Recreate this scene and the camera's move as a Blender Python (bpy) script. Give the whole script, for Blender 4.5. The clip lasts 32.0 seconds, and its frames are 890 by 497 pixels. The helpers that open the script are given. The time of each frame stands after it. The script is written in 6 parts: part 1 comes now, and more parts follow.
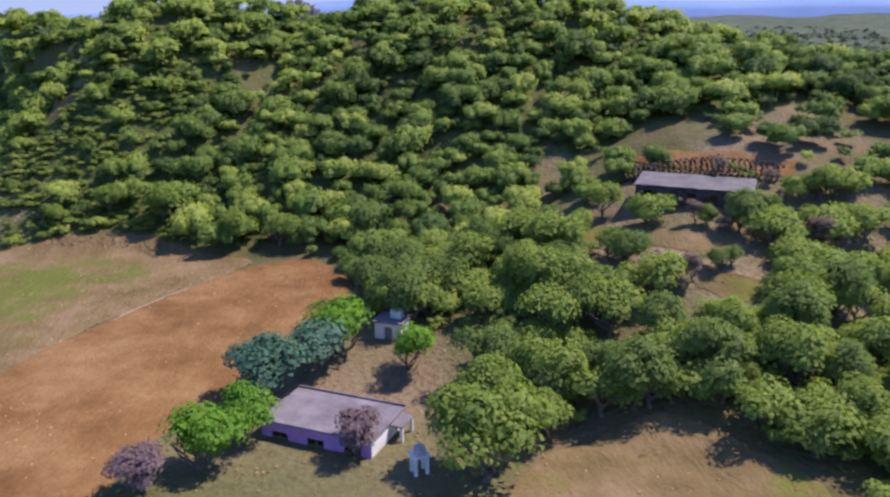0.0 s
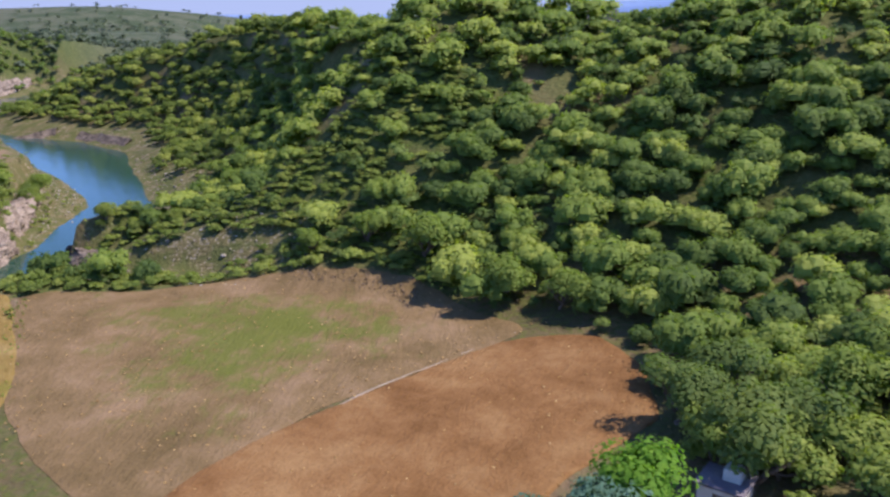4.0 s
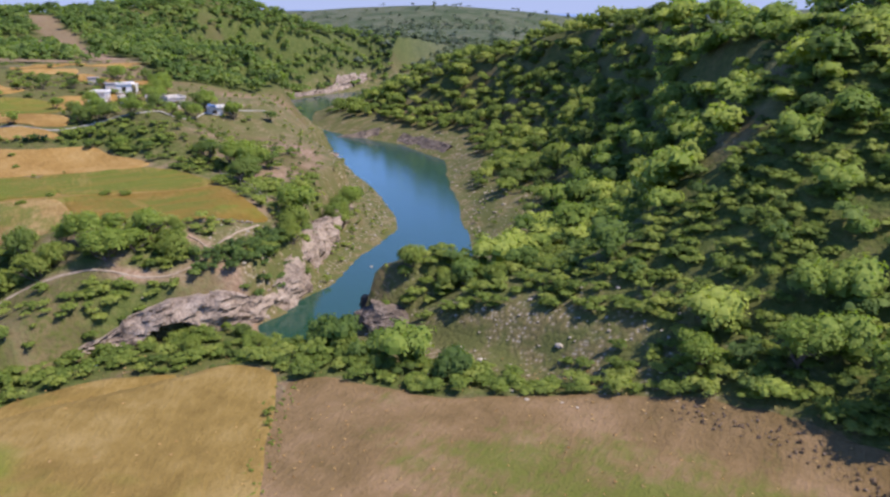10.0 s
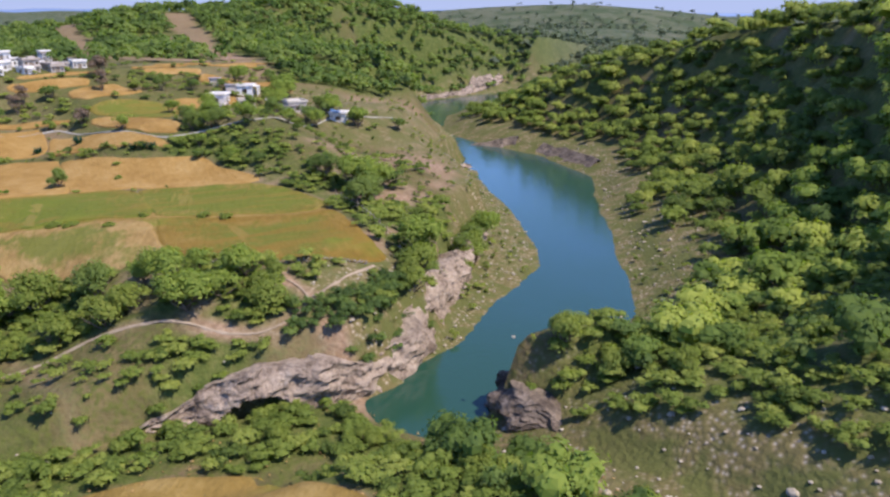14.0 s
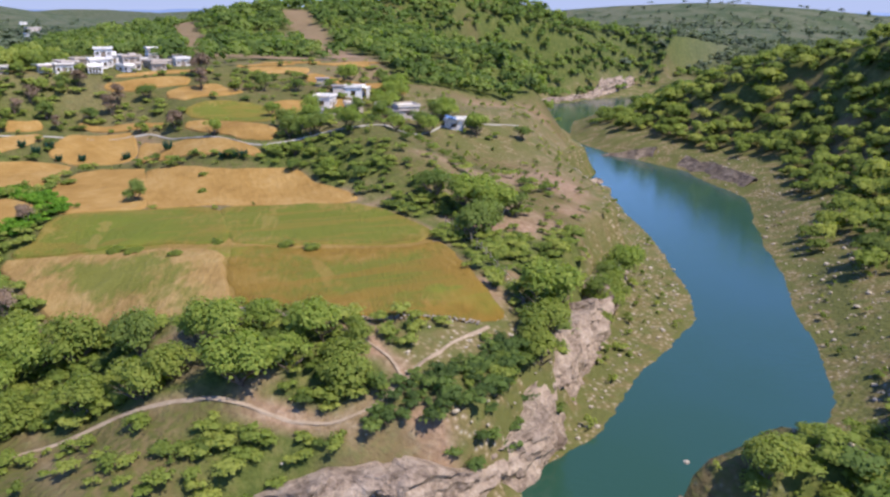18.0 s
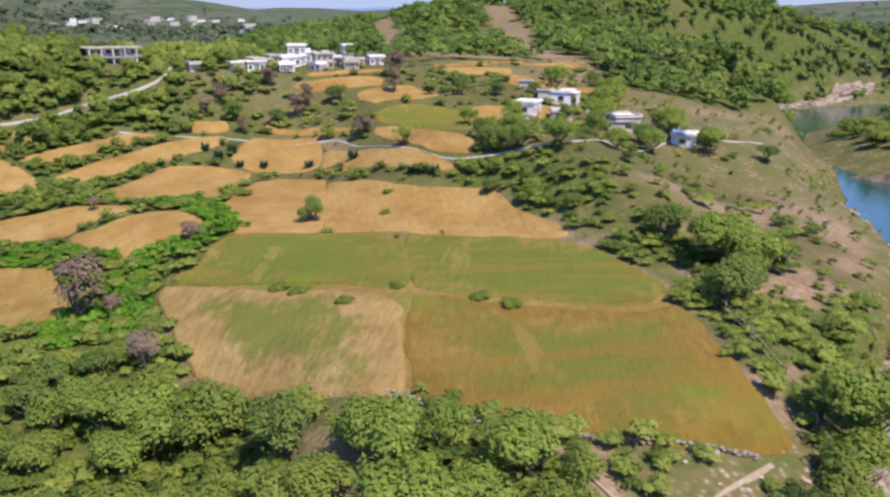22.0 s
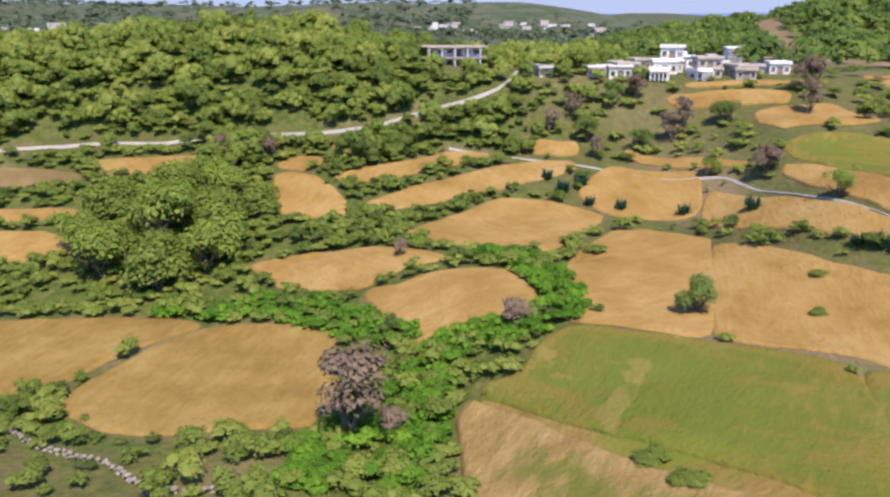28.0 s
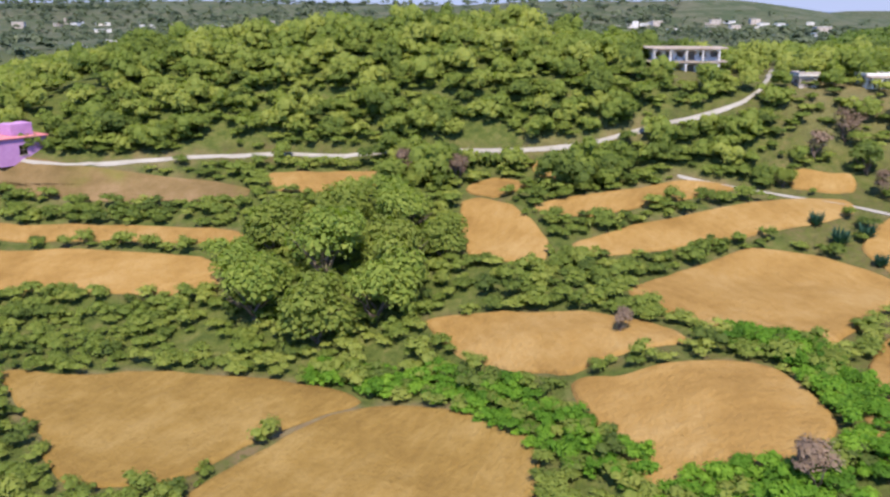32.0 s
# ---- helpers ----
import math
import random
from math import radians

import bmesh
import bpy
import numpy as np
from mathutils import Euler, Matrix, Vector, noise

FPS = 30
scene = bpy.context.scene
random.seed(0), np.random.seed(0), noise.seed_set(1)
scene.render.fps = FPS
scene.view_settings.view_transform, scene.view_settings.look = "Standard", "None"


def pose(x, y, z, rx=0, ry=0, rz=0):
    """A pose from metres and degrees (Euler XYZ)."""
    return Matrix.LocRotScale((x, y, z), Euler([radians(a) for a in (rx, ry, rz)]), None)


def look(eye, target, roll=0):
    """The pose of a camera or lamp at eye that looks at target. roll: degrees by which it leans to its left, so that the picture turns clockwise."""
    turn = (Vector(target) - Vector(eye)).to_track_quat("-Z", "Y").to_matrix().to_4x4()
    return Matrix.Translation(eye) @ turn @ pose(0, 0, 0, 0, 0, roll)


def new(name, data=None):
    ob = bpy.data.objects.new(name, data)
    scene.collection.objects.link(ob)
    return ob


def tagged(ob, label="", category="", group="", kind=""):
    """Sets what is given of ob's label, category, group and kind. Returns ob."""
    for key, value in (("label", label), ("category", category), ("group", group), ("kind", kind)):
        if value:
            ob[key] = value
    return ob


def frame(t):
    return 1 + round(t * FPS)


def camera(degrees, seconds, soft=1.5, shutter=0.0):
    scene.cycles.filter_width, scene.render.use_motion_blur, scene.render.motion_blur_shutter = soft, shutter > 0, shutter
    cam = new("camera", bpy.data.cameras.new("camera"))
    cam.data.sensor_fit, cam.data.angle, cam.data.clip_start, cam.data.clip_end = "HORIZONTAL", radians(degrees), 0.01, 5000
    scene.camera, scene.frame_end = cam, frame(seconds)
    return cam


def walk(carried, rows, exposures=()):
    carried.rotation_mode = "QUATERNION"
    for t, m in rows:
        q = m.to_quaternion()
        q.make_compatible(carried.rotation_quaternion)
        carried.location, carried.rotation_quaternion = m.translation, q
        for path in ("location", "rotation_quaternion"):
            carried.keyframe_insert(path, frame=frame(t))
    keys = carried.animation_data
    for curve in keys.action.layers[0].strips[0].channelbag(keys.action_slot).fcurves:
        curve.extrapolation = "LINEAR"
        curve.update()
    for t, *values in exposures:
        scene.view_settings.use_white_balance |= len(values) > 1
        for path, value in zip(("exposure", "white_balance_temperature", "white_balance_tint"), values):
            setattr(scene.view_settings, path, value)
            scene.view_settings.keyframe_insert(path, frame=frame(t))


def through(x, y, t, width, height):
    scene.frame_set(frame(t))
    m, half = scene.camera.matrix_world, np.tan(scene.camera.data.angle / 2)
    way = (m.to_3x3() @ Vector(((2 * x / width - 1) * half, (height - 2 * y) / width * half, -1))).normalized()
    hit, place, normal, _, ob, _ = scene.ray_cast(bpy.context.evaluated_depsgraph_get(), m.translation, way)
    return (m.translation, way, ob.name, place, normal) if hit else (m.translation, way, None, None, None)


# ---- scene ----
cam = camera(57.91, 32.0, soft=2.5, shutter=0.4)
ROWS = [
    (0.0, -0.00, -0.00, 6.50, -3.37, -15.86),
    (1.0, -0.84, 6.74, 6.31, 0.21, -15.86),
    (2.0, -2.12, 13.41, 6.27, 4.78, -15.88),
    (3.0, -3.56, 19.93, 6.37, 11.39, -15.88),
    (4.0, -5.08, 26.35, 6.35, 16.56, -15.89),
    (4.5, -6.17, 29.39, 6.30, 19.37, -15.93),
    (6.5, -14.23, 39.24, 5.92, 26.50, -15.95),
    (7.0, -16.11, 41.61, 5.78, 28.00, -15.94),
    (8.0, -19.76, 46.22, 5.48, 30.97, -15.93),
    (9.0, -23.70, 50.86, 5.25, 34.83, -15.92),
    (10.0, -27.60, 55.21, 5.14, 38.38, -15.94),
    (11.0, -31.31, 59.17, 5.00, 41.13, -15.96),
    (12.0, -35.36, 62.85, 4.85, 42.98, -15.95),
    (13.0, -39.60, 66.37, 4.65, 45.07, -15.94),
    (14.0, -43.93, 69.89, 4.46, 47.60, -15.94),
    (14.5, -45.96, 71.66, 4.34, 48.63, -15.94),
    (16.5, -53.70, 77.41, 3.92, 51.82, -15.95),
    (17.0, -55.71, 78.86, 3.76, 53.15, -15.95),
    (18.0, -59.79, 81.73, 3.42, 56.05, -15.93),
    (19.0, -63.93, 84.37, 3.17, 59.27, -15.94),
    (20.0, -68.30, 85.41, 3.18, 62.20, -16.01),
    (21.0, -72.95, 86.73, 3.08, 65.77, -16.05),
    (22.0, -77.59, 88.07, 2.94, 69.40, -16.07),
    (23.0, -82.75, 89.22, 2.77, 74.15, -16.07),
    (24.0, -87.92, 90.06, 2.47, 78.44, -16.02),
    (25.0, -92.68, 90.39, 2.19, 82.06, -15.95),
    (25.5, -95.06, 90.46, 2.03, 83.86, -15.89),
    (27.5, -104.76, 89.71, 1.44, 91.17, -15.68),
    (28.0, -107.06, 89.35, 1.37, 92.92, -15.68),
    (29.0, -111.56, 88.57, 1.29, 96.55, -15.72),
    (30.0, -115.72, 87.59, 1.19, 99.72, -15.73),
    (31.0, -119.78, 86.27, 1.11, 103.17, -15.72),
    (32.0, -123.56, 84.77, 1.08, 106.19, -15.76),
]
walk(cam, [(t, pose(x, y, z, 90 + pitch, 0, yaw)) for t, x, y, z, yaw, pitch in ROWS],
     [(0.0, 0.92, 6500, 20), (7.0, 0.88, 6600, 18), (14.0, 0.91, 6800, 16), (19.0, 0.96, 6900, 15), (25.0, 1.0, 7100, 14), (32.0, 1.06, 7100, 15)])

# ---------------------------------------------------------------- sky and sun
SUN_TO = Vector((0.53, 0.18, 0.83)).normalized()
world = bpy.data.worlds.new("daylight")
scene.world = world
world.use_nodes = True
wt = world.node_tree
sky = wt.nodes.new("ShaderNodeTexSky")
sky.sky_type, sky.sun_disc = "NISHITA", False
sky.sun_elevation, sky.sun_rotation = math.asin(SUN_TO.z), math.atan2(SUN_TO.x, SUN_TO.y)
sky.air_density, sky.dust_density, sky.ozone_density = 0.7, 0.0, 3.0
tint = wt.nodes.new("ShaderNodeMix")
tint.data_type, tint.blend_type = "RGBA", "MULTIPLY"
tint.inputs[0].default_value, tint.inputs[7].default_value = 1.0, (0.70, 0.87, 1.18, 1)
wt.links.new(sky.outputs[0], tint.inputs[6])
wt.links.new(tint.outputs[2], wt.nodes["Background"].inputs[0])
wt.nodes["Background"].inputs[1].default_value = 0.15
sun = new("sun", bpy.data.lights.new("sun", "SUN"))
sun.data.energy, sun.data.angle, sun.data.color = 3.45, radians(0.6), (1.0, 0.95, 0.86)
sun.matrix_world = look(SUN_TO * 300, (0, 0, 0))

# ---------------------------------------------------------------- lie of the land
WATER = -27.7


def ease(a, b, v):
    k = np.clip((v - a) / (b - a), 0, 1)
    return k * k * (3 - 2 * k)


def lattice(ix, iy, seed):
    h = np.sin(ix * 127.1 + iy * 311.7 + seed * 74.7) * 43758.5453
    return h - np.floor(h)


def grain(x, y, size, seed=0):
    """Smooth value noise from 0 to 1 with cells of that size."""
    x, y = np.asarray(x, float) / size, np.asarray(y, float) / size
    ix, iy = np.floor(x), np.floor(y)
    fx, fy = x - ix, y - iy
    fx, fy = fx * fx * (3 - 2 * fx), fy * fy * (3 - 2 * fy)
    a, b = lattice(ix, iy, seed), lattice(ix + 1, iy, seed)
    c, d = lattice(ix, iy + 1, seed), lattice(ix + 1, iy + 1, seed)
    return (a + (b - a) * fx) * (1 - fy) + (c + (d - c) * fx) * fy


def rough(x, y, size, seed=0):
    return (grain(x, y, size, seed) * 0.55 + grain(x, y, size * 0.45, seed + 3) * 0.3 + grain(x, y, size * 0.2, seed + 5) * 0.15) - 0.5


def along(x, y, line):
    """Distance to a bent line of (x, y, value) points, the value there, and the side (+1: to its left)."""
    x, y = np.asarray(x, float), np.asarray(y, float)
    best, val, side = np.full(x.shape, 1e9), np.zeros(x.shape), np.ones(x.shape)
    for (ax, ay, av), (bx, by, bv) in zip(line[:-1], line[1:]):
        dx, dy = bx - ax, by - ay
        k = np.clip(((x - ax) * dx + (y - ay) * dy) / (dx * dx + dy * dy), 0, 1)
        d = np.hypot(x - ax - k * dx, y - ay - k * dy)
        near = d < best
        best = np.where(near, d, best)
        val = np.where(near, av + k * (bv - av), val)
        side = np.where(near, np.sign(dx * (y - ay) - dy * (x - ax)), side)
    return best, val, side


# the river: middle line, and half its width; its upper, dry end is a grassy bed
RIVER = [(-118, 40, 5), (-106, 62, 4), (-99, 80, 4.5), (-95, 96, 5), (-91, 110, 5.5), (-93, 124, 6.5), (-99, 139, 8), (-107.5, 152.5, 5.4),
         (-121, 167, 6.3), (-136, 180, 8.5), (-154, 196, 11.5), (-174, 211, 7.5), (-196, 218, 3), (-226, 226, 6), (-262, 250, 15), (-276, 283, 15), (-287, 318, 11), (-300, 350, 4)]
DRY = [(-118, 40, 0), (-104, 62, 0), (-96, 80, 0), (-91, 98, 0)]


def hump(x, y, cx, cy, rx, ry, turn=0.0):
    c, s = math.cos(radians(turn)), math.sin(radians(turn))
    u, v = (x - cx) * c + (y - cy) * s, -(x - cx) * s + (y - cy) * c
    return np.exp(-(u / rx) ** 2 - (v / ry) ** 2)


# crest of the wooded ridge on the near bank, with the ground's height
CREST = [(-216, 244, -20), (-206, 249, -15), (-192, 253, -9), (-172, 254, -5), (-148, 252, 0.5), (-122, 238, 3.5), (-98, 213, 4.5), (-82, 190, 5.5), (-68, 178, 2.5),
         (-58, 166, 3.5), (-46, 166, 10), (-30, 166, 8.5), (-17, 164, 4), (-5, 162, 8), (10, 160, 11), (30, 156, 10), (48, 148, 5.5), (60, 136, 2), (76, 124, -1), (104, 108, -5), (150, 98, -9)]
# crest of the low wooded hill behind the road
LOW_CREST = [(-196, -6, -9), (-203, 9, -7), (-214, 23, -2.7), (-225, 44, -0.8), (-227, 60, 0.2), (-229, 78, -3.2), (-232, 88, -5)]


def plain(x, y):
    """The terraced fields on the far bank."""
    u = -x
    z = -18.3 + 1.0 * ease(150, 180, u) + 3.5 * ease(183, 198, u) + 8.7 * ease(197, 216, u) + 2 * ease(226, 330, u) * ease(110, 150, y) - 9 * ease(268, 340, u) * ease(150, 110, y) - 3.5 * ease(12, -18, y) * ease(190, 215, u)
    z = z + 5.5 * ease(106, 124, y) * ease(150, 176, u) * ease(215, 195, u) + 6.3 * hump(x, y, -155, 136, 14, 10)
    # the plots slope down to the south
    bend = np.clip((u - 150) / 22, 0, 1)
    top, foot = 104 - 20 * bend, 80 - 16 * bend
    z = z - 4.4 * ease(0, 1, (top - y) / (top - foot)) * ease(186, 168, u)
    z = z - 3.2 * ease(100, 86, y) * ease(142, 124, u)
    return z


def far_land(x, y):
    """Rolling hills out to the horizon, higher with distance."""
    r = np.hypot(x + 60, y - 80)
    ang = np.arctan2(y - 80, x + 60)
    swell = 0.5 * grain(x, y, 330, 11) + 0.5 * grain(x, y, 800, 12)
    z = -16 + 14 * grain(x, y, 160, 14) + 34 * ease(600, 1700, r) * ease(0.75, 1.0, np.cos(ang - radians(226))) + r * (0.0005 + 0.011 * ease(0.42, 0.85, swell)) * ease(350, 1300, r)
    for cx, cy, up, wide in ((-787, 874, 24, 170), (-640, 1050, 12, 240), (-1373, 201, 20, 190), (-1390, -40, 26, 210), (-1000, 820, 9, 260)):
        z = z + up * hump(x, y, cx, cy, wide, wide * 0.8)
    return z + ease(2600, 4200, r) * (6 + 34 * grain(np.cos(ang) * 40, np.sin(ang) * 40, 9, 15)) * (0.8 - 0.6 * ease(0.6, 0.95, np.cos(ang - 1.0)))


def height(x, y):
    x, y = np.asarray(x, float), np.asarray(y, float)
    d, w, side = along(x, y, RIVER)
    d = d - w + rough(x, y, 9, 2) * 2.0
    shore = WATER + np.clip(d, -4, 18) * 0.14
    # far bank: pebble beach, rock step, terraces
    beach = 0.2 + 1.5 * ease(112, 119, y) + 2.3 * ease(118, 130, y) + 7.5 * hump(x, y, -118, 146, 17, 17) + 4 * hump(x, y, -160, 182, 26, 20) + 6 * ease(-230, -260, x)
    step = ease(0, 1, (d - beach) / 2.2)
    slope = ease(0, 1, (d - beach - 2) / 11)
    left = np.where(d > beach, np.minimum(shore, WATER + 2.0) + (2.0 + 2.4 * ease(80, 90, y) + 1.7 * ease(96, 108, y)) * step, shore)
    left = left + (plain(x, y) - left) * slope * step
    # near bank: field terrace, house yard, wooded ridge
    cd, cz, _ = along(x, y, CREST)
    wide = 62 + 12 * ease(-50, -84, x) + 16 * ease(-100, -150, x)
    k = np.clip(1 - cd / wide, 0, 1)
    near = -24 - 2.6 * hump(x, y, -4, 58, 16, 11) - 4 * ease(45, 10, y) - 2.0 * hump(x, y, 16, 46, 14, 12)
    near = near + 9.0 * hump(x, y, 44, 100, 36, 26) + 4.5 * hump(x, y, 30, 76, 16, 16)
    right = near + np.maximum(cz - near, 0) * (0.35 * k + 0.65 * k * k * (3 - 2 * k)) * ease(92, 110, y + 0.5 * np.clip(x, 0, 50)) * ease(0, 40, d)
    gravel = hump(x, y, -72, 110.5, 15, 5)
    right = right + (WATER + 1.2 - right) * np.minimum(1, 1.3 * gravel)
    spur = ease(-92, -87, x + 3 * rough(x, y, 5, 8)) * ease(-44, -62, x) * ease(0, 1, (y + 3 * rough(x, y, 5, 9) - 112) / (3.5 + 13 * ease(-87, -76, x))) * ease(134, 124, y)
    right = np.maximum(right, right + (-20.5 + 2 * rough(x, y, 8, 7) - right) * spur)
    cut = np.where(y < 104, ease(1, 8, d), ease(0, 14, d))
    cut = np.maximum(cut, spur)
    right = shore + (np.maximum(right, shore) - shore) * cut
    slip = WATER + 0.3 + 0.30 * d + 0.032 * np.clip(d - 13, 0, 40) ** 2
    right = np.where((y > 126) & (d > 0), np.minimum(right, slip), right)
    z = np.where(side > 0, left, right)
    z = np.where(d < 0, WATER + np.clip(d, -9, 0) * 0.3, z)
    z = np.where(d < 0, z + (WATER + 0.5 + 0.4 * rough(x, y, 6, 4) - z) * ease(111, 104, y), z)
    # hills of the far bank
    far = (7.6 * hump(x, y, -338, 190, 38, 34, -12) + 6 * hump(x, y, -345, 298, 34, 42) + 16 * hump(x, y, -312, 258, 40, 50, 20)
           + 7 * hump(x, y, -420, 330, 80, 90))
    z = z + far * np.where(side > 0, ease(8, 40, d), 0)
    z = z - 3.6 * hump(x, y, -193, 190, 15, 17)
    ld, lz, _ = along(x, y, LOW_CREST)
    lk = np.clip(1 - ld / 27, 0, 1)
    rise = np.maximum(lz - z, 0) * lk * lk * (3 - 2 * lk)
    z, far = z + rise, far + rise
    r = np.hypot(x + 60, y - 80)
    ring = ease(330, 520, r)
    z = z * (1 - ring) + ring * far_land(x, y)
    wooded = np.where(side < 0, ease(3, 12, z + 24), ease(1, 6, far))
    return z + np.where(d > 2, 1, 0) * rough(x, y, 16, 6) * (0.5 + 2.0 * wooded)

# ---------------------------------------------------------------- materials
def linear(c):
    return tuple(v / 12.92 if v <= 0.04045 else ((v + 0.055) / 1.055) ** 2.4 for v in c)


class Mat:
    """A node material with a few short verbs."""

    def __init__(self, name, rough=0.9, metal=0.0, spec=0.3):
        self.m = bpy.data.materials.new(name)
        self.m.use_nodes = True
        self.t = self.m.node_tree
        self.b = self.t.nodes["Principled BSDF"]
        self.b.inputs["Roughness"].default_value, self.b.inputs["Metallic"].default_value = rough, metal
        self.b.inputs["Specular IOR Level"].default_value = spec
        self.place = self.t.nodes.new("ShaderNodeTexCoord").outputs["Object"]

    def link(self, a, b):
        self.t.links.new(a, b)

    def noise(self, scale, detail=4.0, stretch=None, rough=0.6):
        n = self.t.nodes.new("ShaderNodeTexNoise")
        n.inputs["Scale"].default_value, n.inputs["Detail"].default_value, n.inputs["Roughness"].default_value = scale, detail, rough
        src = self.place
        if stretch:
            mp = self.t.nodes.new("ShaderNodeMapping")
            mp.vector_type = "TEXTURE"
            mp.inputs["Scale"].default_value = [1 / v for v in stretch[:3]]
            mp.inputs["Rotation"].default_value = (0, 0, radians(stretch[3]) if len(stretch) > 3 else 0)
            self.link(src, mp.inputs[0])
            src = mp.outputs[0]
        self.link(src, n.inputs["Vector"])
        return n.outputs["Fac"]

    def cells(self, scale):
        n = self.t.nodes.new("ShaderNodeTexVoronoi")
        n.inputs["Scale"].default_value = scale
        self.link(self.place, n.inputs["Vector"])
        return n.outputs["Distance"]

    def ramp(self, fac, *stops):
        r = self.t.nodes.new("ShaderNodeValToRGB")
        e = r.color_ramp.elements
        while len(e) < len(stops):
            e.new(0.5)
        for k, (at, c) in zip(e, stops):
            k.position, k.color = at, (*(c if len(c) == 3 else c[:3]), 1)
        self.link(fac, r.inputs[0])
        return r.outputs[0]

    def mix(self, fac, a, b, how="MIX"):
        n = self.t.nodes.new("ShaderNodeMix")
        n.data_type, n.blend_type = "RGBA", how
        for s, v in ((n.inputs[0], fac), (n.inputs[6], a), (n.inputs[7], b)):
            if isinstance(v, (int, float)):
                s.default_value = v
            elif isinstance(v, tuple):
                s.default_value = (*v, 1)
            else:
                self.link(v, s)
        return n.outputs[2]

    def attr(self, name):
        n = self.t.nodes.new("ShaderNodeAttribute")
        n.attribute_name = name
        return n

    def split(self, col):
        n = self.t.nodes.new("ShaderNodeSeparateColor")
        self.link(col, n.inputs[0])
        return n.outputs

    def step(self, v, a, b):
        n = self.t.nodes.new("ShaderNodeMapRange")
        n.interpolation_type = "SMOOTHSTEP"
        n.inputs[1].default_value, n.inputs[2].default_value = a, b
        self.link(v, n.inputs[0])
        return n.outputs[0]

    def math(self, how, a, b):
        n = self.t.nodes.new("ShaderNodeMath")
        n.operation = how
        for s, v in zip(n.inputs, (a, b)):
            if isinstance(v, (int, float)):
                s.default_value = v
            else:
                self.link(v, s)
        return n.outputs[0]

    def bump(self, h, strength=0.5, dist=0.1):
        n = self.t.nodes.new("ShaderNodeBump")
        n.inputs["Strength"].default_value, n.inputs["Distance"].default_value = strength, dist
        self.link(h, n.inputs["Height"])
        self.link(n.outputs[0], self.b.inputs["Normal"])

    def colour(self, c):
        if isinstance(c, tuple):
            self.b.inputs["Base Color"].default_value = (*c, 1)
        else:
            self.link(c, self.b.inputs["Base Color"])
        return self.m


def ground_material():
    g = Mat("ground_cover", 0.95, spec=0.15)
    laid = g.attr("cover")
    cover = g.split(laid.outputs["Color"])
    big, fine = g.noise(0.11, 5), g.noise(1.6, 6)
    grass = g.ramp(big, (0.3, (0.064, 0.054, 0.024)), (0.5, (0.122, 0.090, 0.044)), (0.7, (0.190, 0.128, 0.072)))
    grass = g.mix(g.step(fine, 0.42, 0.62), grass, (0.090, 0.092, 0.025))
    soil = g.ramp(fine, (0.3, (0.175, 0.108, 0.066)), (0.55, (0.262, 0.178, 0.120)), (0.75, (0.330, 0.248, 0.182)))
    green = g.ramp(g.noise(0.85, 9, None, 0.72), (0.34, (0.034, 0.056, 0.012)), (0.5, (0.070, 0.092, 0.020)), (0.66, (0.122, 0.122, 0.040)))
    stones = g.cells(1.9)
    pebble = g.ramp(stones, (0.12, (0.340, 0.295, 0.225)), (0.3, (0.200, 0.158, 0.088)), (0.55, (0.125, 0.105, 0.043)))
    pebble = g.mix(g.step(g.noise(0.33, 5), 0.40, 0.58), pebble, (0.092, 0.098, 0.030))
    c = g.mix(g.math("MULTIPLY", cover[0], 1.0), grass, soil)
    c = g.mix(cover[1], c, green)
    c = g.mix(cover[2], c, pebble)
    # distance haze painted into the far ground as a grey tint
    c = g.mix(g.math("MULTIPLY", laid.outputs["Alpha"], 0.6), c, (0.105, 0.108, 0.085))
    woods_far = g.step(g.noise(0.035, 9, None, 0.7), 0.44, 0.56)
    c = g.mix(g.math("MULTIPLY", laid.outputs["Alpha"], g.math("MULTIPLY", woods_far, 0.85)), c, (0.042, 0.064, 0.026))
    g.bump(g.math("ADD", fine, g.math("MULTIPLY", stones, 0.4)), 0.9, 0.25)
    return g.colour(c)


